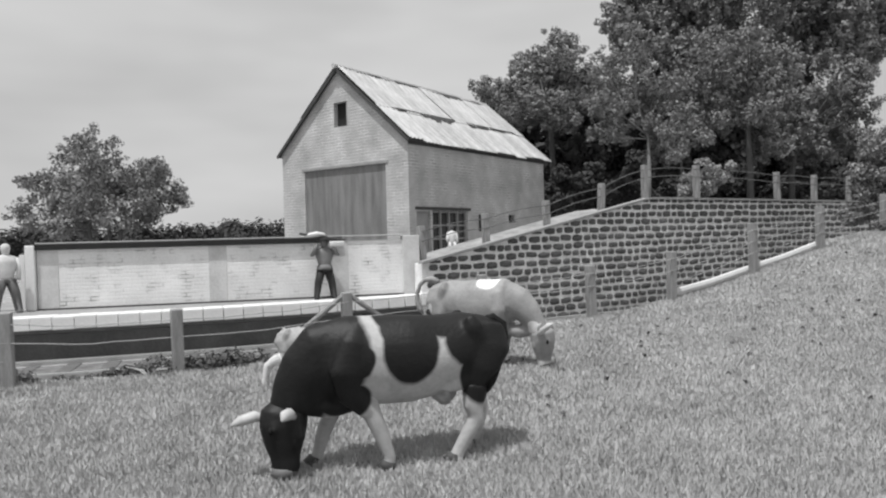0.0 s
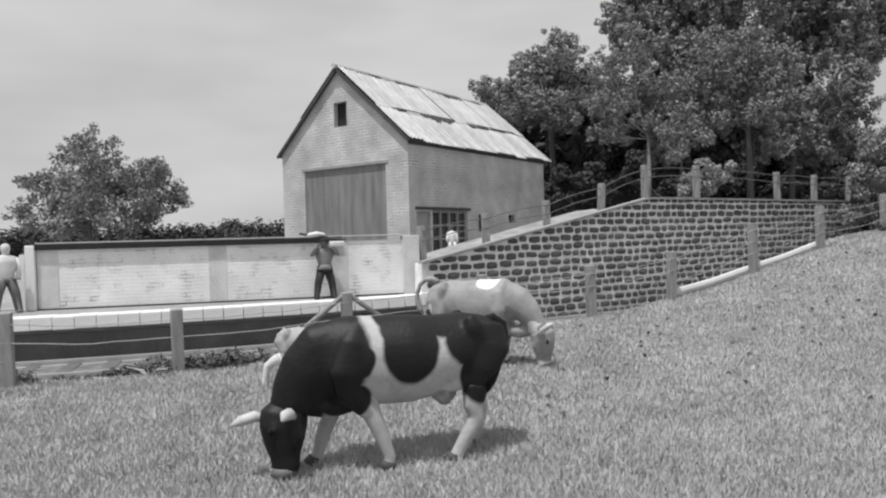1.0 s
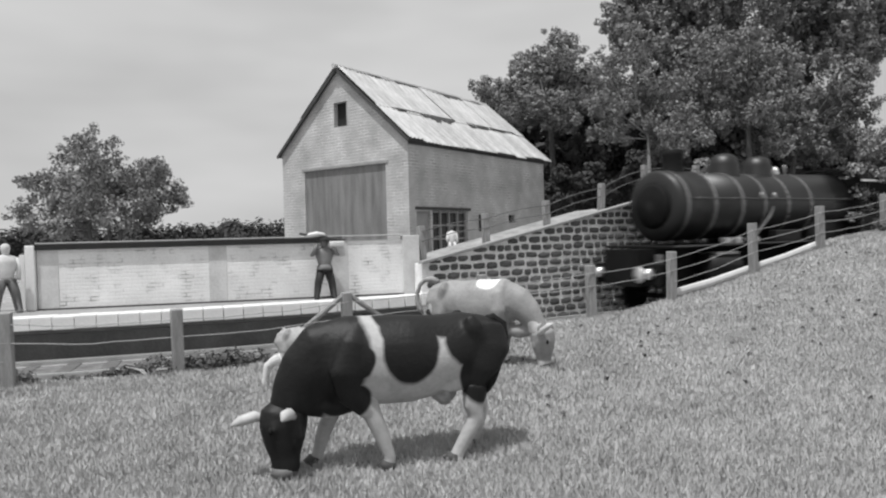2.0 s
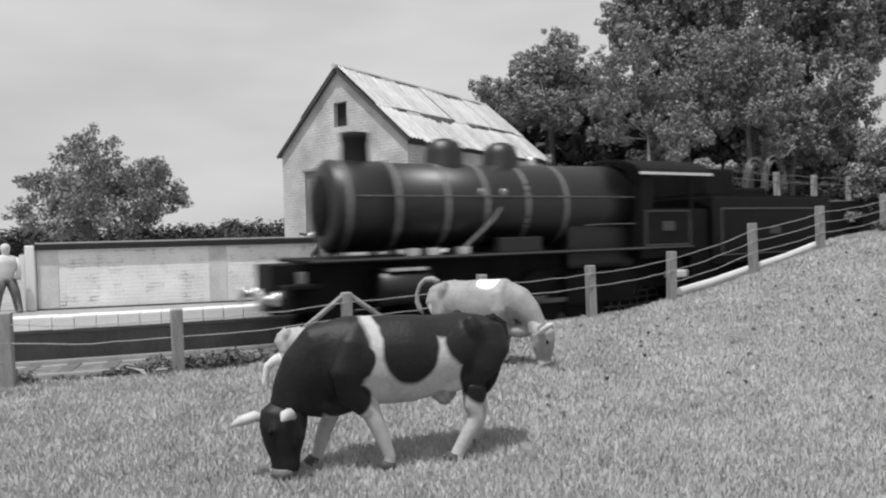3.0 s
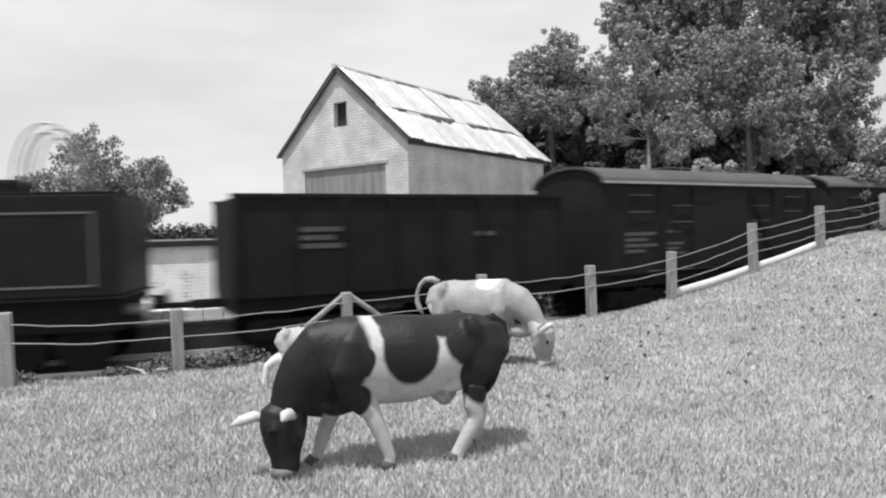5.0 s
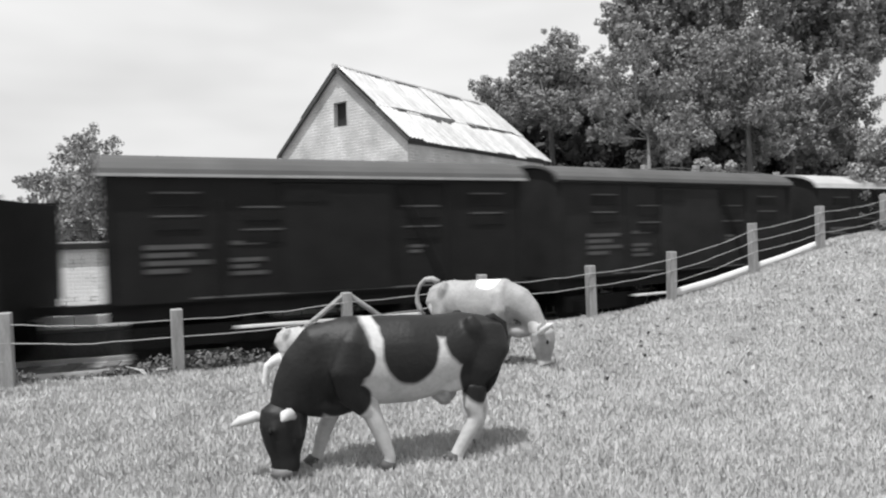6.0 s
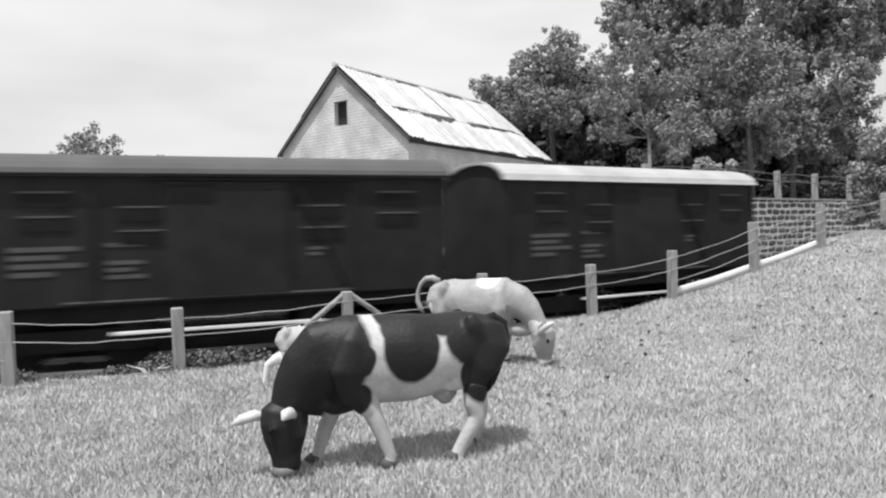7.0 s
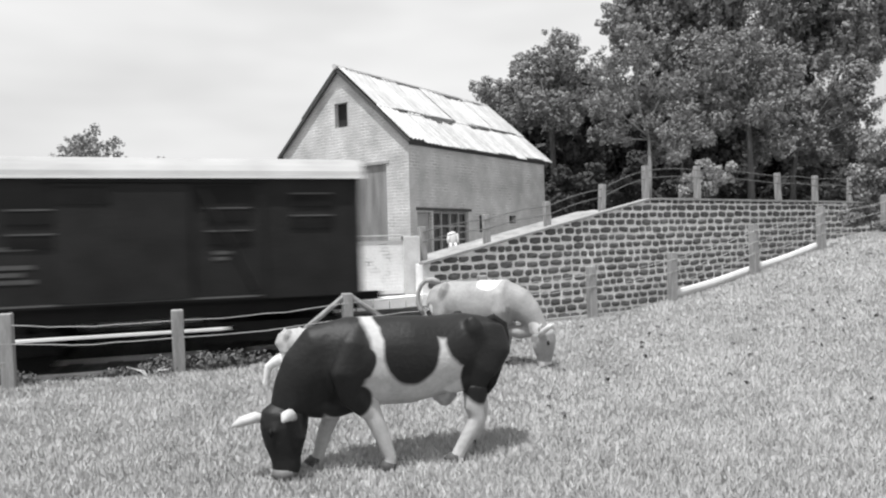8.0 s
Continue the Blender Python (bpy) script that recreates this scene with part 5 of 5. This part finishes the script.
def build_van(paint, roof, rim, label, h=4.15):
    v = thing("goods_van", P(0, 0, 0), label, "goods van", group="train")
    side = part("body_side", bx(-h, h, -1.25, -1.2, 1.14, 3.32), paint, v, "dark panelled side")
    part("body_side", bx(-h, h, 1.2, 1.25, 1.14, 3.32), paint, v)
    part("van_floor", bx(-h, h, -1.2, 1.2, 1.1, 1.16), M_SMOKE, v)
    n = 12
    arc = [(-1.57 + 3.14 * i / n) for i in range(n + 1)]
    for e in (-h, h - 0.05):
        bm = bmesh.new()
        poly = [(-1.2, 1.16), (-1.2, 3.3)] + [(1.2 * math.sin(a), 3.3 + 0.42 * math.cos(a)) for a in arc[1:-1]] + [(1.2, 3.3), (1.2, 1.16)]
        loft(bm, [[(e, a, b) for a, b in poly], [(e + 0.05, a, b) for a, b in poly]])
        part("body_end", bm, paint, v)
    bm = bmesh.new()
    prof = [(1.33 * math.sin(a), 3.3 + 0.46 * math.cos(a)) for a in arc] + [(1.27 * math.sin(a), 3.28 + 0.42 * math.cos(a)) for a in arc[::-1]]
    loft(bm, [[(e, a, b) for a, b in prof] for e in (-h - 0.08, h + 0.08)])
    part("roof", bm, roof, v, "curved canvas roof", smooth=False)
    for y in (-1.345, 1.335):
        part("gutter", bx(-h - 0.08, h + 0.08, y, y + 0.01, 3.28, 3.33), rim, v, "gutter strip")
    # sliding door and louvre panels on the near side
    door = part("door", bx(-1.05, 1.05, -1.3, -1.251, 1.2, 3.2, bevel=0.01), paint, side, "sliding door")
    part("door_rail", bx(-1.3, 2.3, -1.33, -1.301, 3.21, 3.26), M_SMOKE, side)
    for a in (-3.2, -1.75, 1.3, 2.75):
        for z in (2.35, 2.75):
            if abs(a) > 3 or a > 2.5:
                z += 0.25
            part("louvre", bx(a, a + 0.75, -1.275, -1.251, z, z + 0.03), M_CHALK, side, "pale louvre edge")
            part("louvre_slot", bx(a, a + 0.75, -1.268, -1.251, z - 0.22, z - 0.005), M_SMOKE, side)
    for a in (-h + 0.02, -2.2, 2.2, h - 0.1):
        part("stanchion", bx(a, a + 0.08, -1.29, -1.251, 1.16, 3.28), paint, side)
    part("diagonal_brace", tb([(1.25, -1.27, 3.1), (2.1, -1.27, 1.3)], 0.05, 4), paint, side)
    bars(side, -3.35, -1.252, 2.05, 1.05, 0.08, 4, M_CHALK)
    bars(side, -1.95, -1.252, 2.1, 0.6, 0.07, 1, M_CHALK)
    bars(side, -1.95, -1.252, 1.8, 0.6, 0.07, 3, M_CHALK)
    # Flat dark sheets stand in for shade in recesses over the door.
    part("dark_door_head", bx(1.15, 2.12, -1.262, -1.251, 2.75, 3.15), M_SMOKE, side, "dark sheet for the shade of a recess over the door")
    part("dark_door_head", bx(-1.0, -0.2, -1.312, -1.301, 2.85, 3.15), M_SMOKE, side, "dark sheet for the shade of a recess over the door")
    bars(side, 1.4, -1.252, 1.95, 0.35, 0.06, 2, M_CHALK)
    part("sole_line", bx(-2.6, 2.2, -1.262, -1.251, 1.18, 1.21), M_LINING, side)
    # Added pale strip stands in for the bright gap below the floor.
    part("foot_board", bx(-1.9, 1.6, -1.3, -1.12, 0.62, 0.66), M_CREAM, v, "pale strip in place of the bright gap below the van")
    part("foot_board_hanger", bx(-1.7, -1.6, -1.12, -1.09, 0.62, 0.9), M_SMOKE, v)
    part("foot_board_hanger", bx(1.3, 1.4, -1.12, -1.09, 0.62, 0.9), M_SMOKE, v)
    running_gear(v, h)
    return v


# small departures from an even pick-up of speed
SWAY_T = [0.0, 1.0, 1.2, 1.4, 1.5, 1.7, 2.2, 2.8, 3.0, 3.4, 3.5, 3.7, 4.5, 5.8, 6.5, 7.0, 7.5, 8.0]
SWAY = [-6.76, -3.7, -3.11, -2.64, -2.17, -1.35, -0.65, -0.18, -0.12, -0.02, 0.12, 0.1, 0.0, -0.14, 0.1, 0.1, 0.25, -0.28]


def train_place(t):
    """Place of the engine's chimney along the line at t seconds."""
    sway = np.interp(t, SWAY_T, SWAY)
    return 21.33 - 6.913 * t - 0.2993 * t * t - float(sway)


TRAIN = []
ENGINE = build_engine()
TENDER = build_tender()
WAGON = build_wagon()
VANS = [build_van(M_VAN, M_VANROOF, M_FRAME, "dark louvred goods van with grey roof and pale gutter", 3.98),
        build_van(M_VANLIGHT, M_VANROOF, M_SMOKE, "lighter louvred goods van with plain grey roof"),
        build_van(M_VANLIGHT, M_ROOFPALE, M_CREAM, "lighter louvred goods van with whitened roof, last in the train", 4.02)]
# (vehicle, its middle behind the chimney, half the spread of its wheels)
TRAIN += [(ENGINE, 3.14, 2.9), (TENDER, 11.87, 1.5), (WAGON, 19.5, 1.7), (VANS[0], 28.17, 2.4), (VANS[1], 37.2, 2.5), (VANS[2], 46.62, 2.4)]


# ---- painted figures on the platform and the ramp ----
FIG_A = patch_mat("painted_figure_grey", 0.2, 0.03, [((0, 0, 0.3), (1, 1, 0.42)), ((0.0, 0, 1.45), (0.25, 0.3, 0.085))], 0.03, 0.7)
FIG_B = patch_mat("painted_figure_pale", 0.6, 0.13, [((0, 0, 0.25), (1, 1, 0.5))], 0.03, 0.7)

FIG_C = patch_mat("painted_figure_white", 0.7, 0.06, [((0, 0, 0.93), (0.2, 0.2, 0.1))], 0.02, 0.7)


def figure(x, y, z, k, material, label, arms="up", rz=0, hat=False):
    """A small model figure as one plain mesh."""
    bm = bmesh.new()

    def sc(pts):
        return [(a * k, b * k, c * k) for a, b, c in pts]
    for s in (-1, 1):
        tube(bm, sc([(0.08 * s, 0, 0.86), (0.19 * s, 0, 0.47), (0.25 * s, 0, 0.06), (0.25 * s, -0.1, 0.03), (0.25 * s, -0.14, 0.0)]), [0.13 * k, 0.11 * k, 0.085 * k, 0.075 * k, 0.03 * k], 8)
        if arms == "up":
            tube(bm, sc([(0.2 * s, 0, 1.36), (0.36 * s, -0.1, 1.25), (0.22 * s, -0.16, 1.55)]), [0.07 * k, 0.06 * k, 0.05 * k], 7)
        else:
            tube(bm, sc([(0.21 * s, 0, 1.38), (0.27 * s, -0.03, 1.08), (0.25 * s, -0.14, 0.85)]), [0.07 * k, 0.06 * k, 0.05 * k], 7)
    tube(bm, sc([(0, 0, 0.76), (0, 0, 0.95), (0, -0.01, 1.25), (0, 0, 1.42), (0, 0, 1.48)]), [(0.13 * k, 0.17 * k), (0.12 * k, 0.17 * k), (0.16 * k, 0.26 * k), (0.13 * k, 0.22 * k), (0.06 * k, 0.07 * k)], 12)
    tube(bm, sc([(0, 0, 1.45), (0, 0, 1.52), (0, -0.01, 1.63), (0, 0, 1.72), (0, 0, 1.75)]), [0.06 * k, 0.09 * k, 0.115 * k, 0.09 * k, 0.03 * k], 10)
    if hat:
        tube(bm, sc([(0, -0.02, 1.64), (0, -0.02, 1.67), (0, -0.01, 1.68), (0, 0, 1.76), (0, 0, 1.79)]), [0.2 * k, 0.21 * k, 0.13 * k, 0.115 * k, 0.06 * k], 12)
        tube(bm, sc([(0, 0, 0.80), (0, 0, 0.9), (0, 0, 0.98)]), [(0.17 * k, 0.24 * k), (0.165 * k, 0.225 * k), (0.14 * k, 0.19 * k)], 12)
    bmesh.ops.remove_doubles(bm, verts=bm.verts, dist=0.0005)
    o = part("model_figure", bm, material, None, label, P(x, y, z, rz=rz), smooth=True)
    tagged(o, category="figurine", group="figures by the line")


figure(-2.83, 16.05, 0.737, 0.84, FIG_A, "dark-trousered model figure in a hat carrying a load on its shoulders", "up", 20, hat=True)
figure(-9.42, 14.5, 0.737, 0.86, FIG_B, "pale-shirted model figure standing on the platform by the fence", "down", 40)
figure(0.28, 20.2, 1.5, 0.55, FIG_C, "small white model figure on the ramp before the barn", "down", 0)


def build_load():
    """Sack and folded sheet carried on the platform figure's shoulders."""
    load = thing("shoulder_load", P(-2.83, 16.05, 0.737, rz=20), "pale sack and folded sheet carried on a figure's shoulders", "load")
    part("sack", tb([(-0.46, -0.02, 1.50), (-0.34, -0.04, 1.53), (-0.18, -0.04, 1.55), (-0.02, -0.02, 1.53), (0.06, 0, 1.49)], [(0.03, 0.03), (0.09, 0.05), (0.11, 0.065), (0.08, 0.05), (0.03, 0.02)], 10), M_HORN, load, "pale sack", smooth=True)
    part("folded_sheet", bx(0.10, 0.46, -0.2, -0.02, 1.24, 1.37, bevel=0.03), M_HORN, load, "folded pale sheet", smooth=True)
    part("pole", tb([(-0.58, -0.06, 1.57), (-0.1, -0.05, 1.47), (0.5, -0.05, 1.40)], 0.028, 8), M_CLOTHDARK, load, "dark carrying pole")


build_load()


def build_white_fence():
    fe = thing("white_fence", P(-9.4, 15.05, 0.737, rz=192), "white-painted timber fence at the end of the wall", "fence")
    for i in range(4):
        part("post", bx(i * 0.9 - 0.05, i * 0.9 + 0.05, -0.05, 0.05, 0, 1.25, bevel=0.01), M_WHITE, fe)
    for z in (0.2, 0.5, 0.8, 1.1):
        part("rail", bx(-0.05, 2.8, -0.09, -0.055, z, z + 0.1), M_WHITE, fe)


build_white_fence()


# ---- stones of the retaining wall, the pieces of the setting ----
def stone_verts(rnd, w, h):
    """A rough rounded stone face, w by h, about 6 cm proud."""
    n = 8
    out = []
    for k, (f, y) in enumerate(((1.0, 0.0), (0.94, -0.022), (0.6, -0.036))):
        for i in range(n):
            a = 2 * math.pi * i / n
            c, s = math.cos(a), math.sin(a)
            q = (abs(c) ** 4 + abs(s) ** 4) ** (-1 / 4)
            j = 1 + rnd.uniform(-0.16, 0.07)
            out.append((c * q * w / 2 * f * j, y + rnd.uniform(-0.008, 0.008) * (k > 0), s * q * h / 2 * f * j))
    out.append((rnd.uniform(-0.02, 0.02), -0.04, rnd.uniform(-0.02, 0.02)))
    faces = []
    for r in range(2):
        for i in range(n):
            faces.append((r * n + i, r * n + (i + 1) % n, (r + 1) * n + (i + 1) % n, (r + 1) * n + i))
    for i in range(n):
        faces.append((2 * n + i, 2 * n + (i + 1) % n, 3 * n))
    return out, faces


def build_stones():
    rnd = random.Random(21)
    kinds = []
    for i in range(16):
        v, f = stone_verts(rnd, 1.0, 1.0)
        me = bpy.data.meshes.new("stone")
        wdt = rnd.uniform(0.18, 0.42)
        hgt = rnd.uniform(0.145, 0.185)
        me.from_pydata([(a * wdt * S, b * S, c * hgt * S) for a, b, c in v], [], f)
        me.materials.append(M_STONE)
        kinds.append((me, wdt, hgt))
    joined_v, joined_f = [], []
    count = 0
    z = -0.1
    row = 0
    places = []
    while z < 3.3:
        s = 0.22 + rnd.uniform(0, 0.3)
        while s < 26:
            i = rnd.randrange(16)
            me, wdt, hgt = kinds[i]
            sc = s + wdt / 2
            x, y, h = rail_at(sc, 1.55)
            if z - hgt / 2 + 0.035 < wall_top(x) - 0.025:
                places.append((sc, z, i))
            s += wdt + rnd.uniform(0.025, 0.055)
        z += 0.212
        row += 1
    for sc, z, i in places:
        me, wdt, hgt = kinds[i]
        x, y, h = rail_at(sc, 1.545)
        zz, roll = z + rnd.uniform(-0.016, 0.016), rnd.uniform(-6, 6)
        room = max(wall_top(x) - 0.025 - (zz - hgt / 2), 0.02)
        cut = min(1.0, room / hgt)
        if cut < 1:
            zz, roll = zz - hgt / 2 * (1 - cut), 0.0
        fit = P(x, y, zz, ry=roll, rz=h) @ Matrix.Diagonal((1, 1, cut, 1))
        if 2.0 < sc < 6.2 and z > 0.3 and count < 290:
            o = new("stone", me)
            o.parent = STONE_WALL
            o.matrix_basis = fit
            count += 1
        else:
            m = fit
            k = len(joined_v)
            for v in me.vertices:
                joined_v.append((m @ v.co) / S)
            for p in me.polygons:
                joined_f.append([k + a for a in p.vertices])
    me = bpy.data.meshes.new("far_stones")
    me.from_pydata([v * S for v in joined_v], [], joined_f)
    me.materials.append(M_STONES)
    o = new("far_stones", me)
    o.parent = STONE_WALL
    tagged(o, kind="stuff")


build_stones()


# ---- what moves ----
def motions():
    for ob, back, half in TRAIN:
        rows = []
        for i in range(0, 81):
            t = i / 10
            c = train_place(t) + back
            a, b = rail_at(c - half), rail_at(c + half)
            h = math.degrees(math.atan2(b[1] - a[1], b[0] - a[0]))
            rows.append((t, P((a[0] + b[0]) / 2, (a[1] + b[1]) / 2, 0, rz=h)))
        walk(ob, rows)


motions()
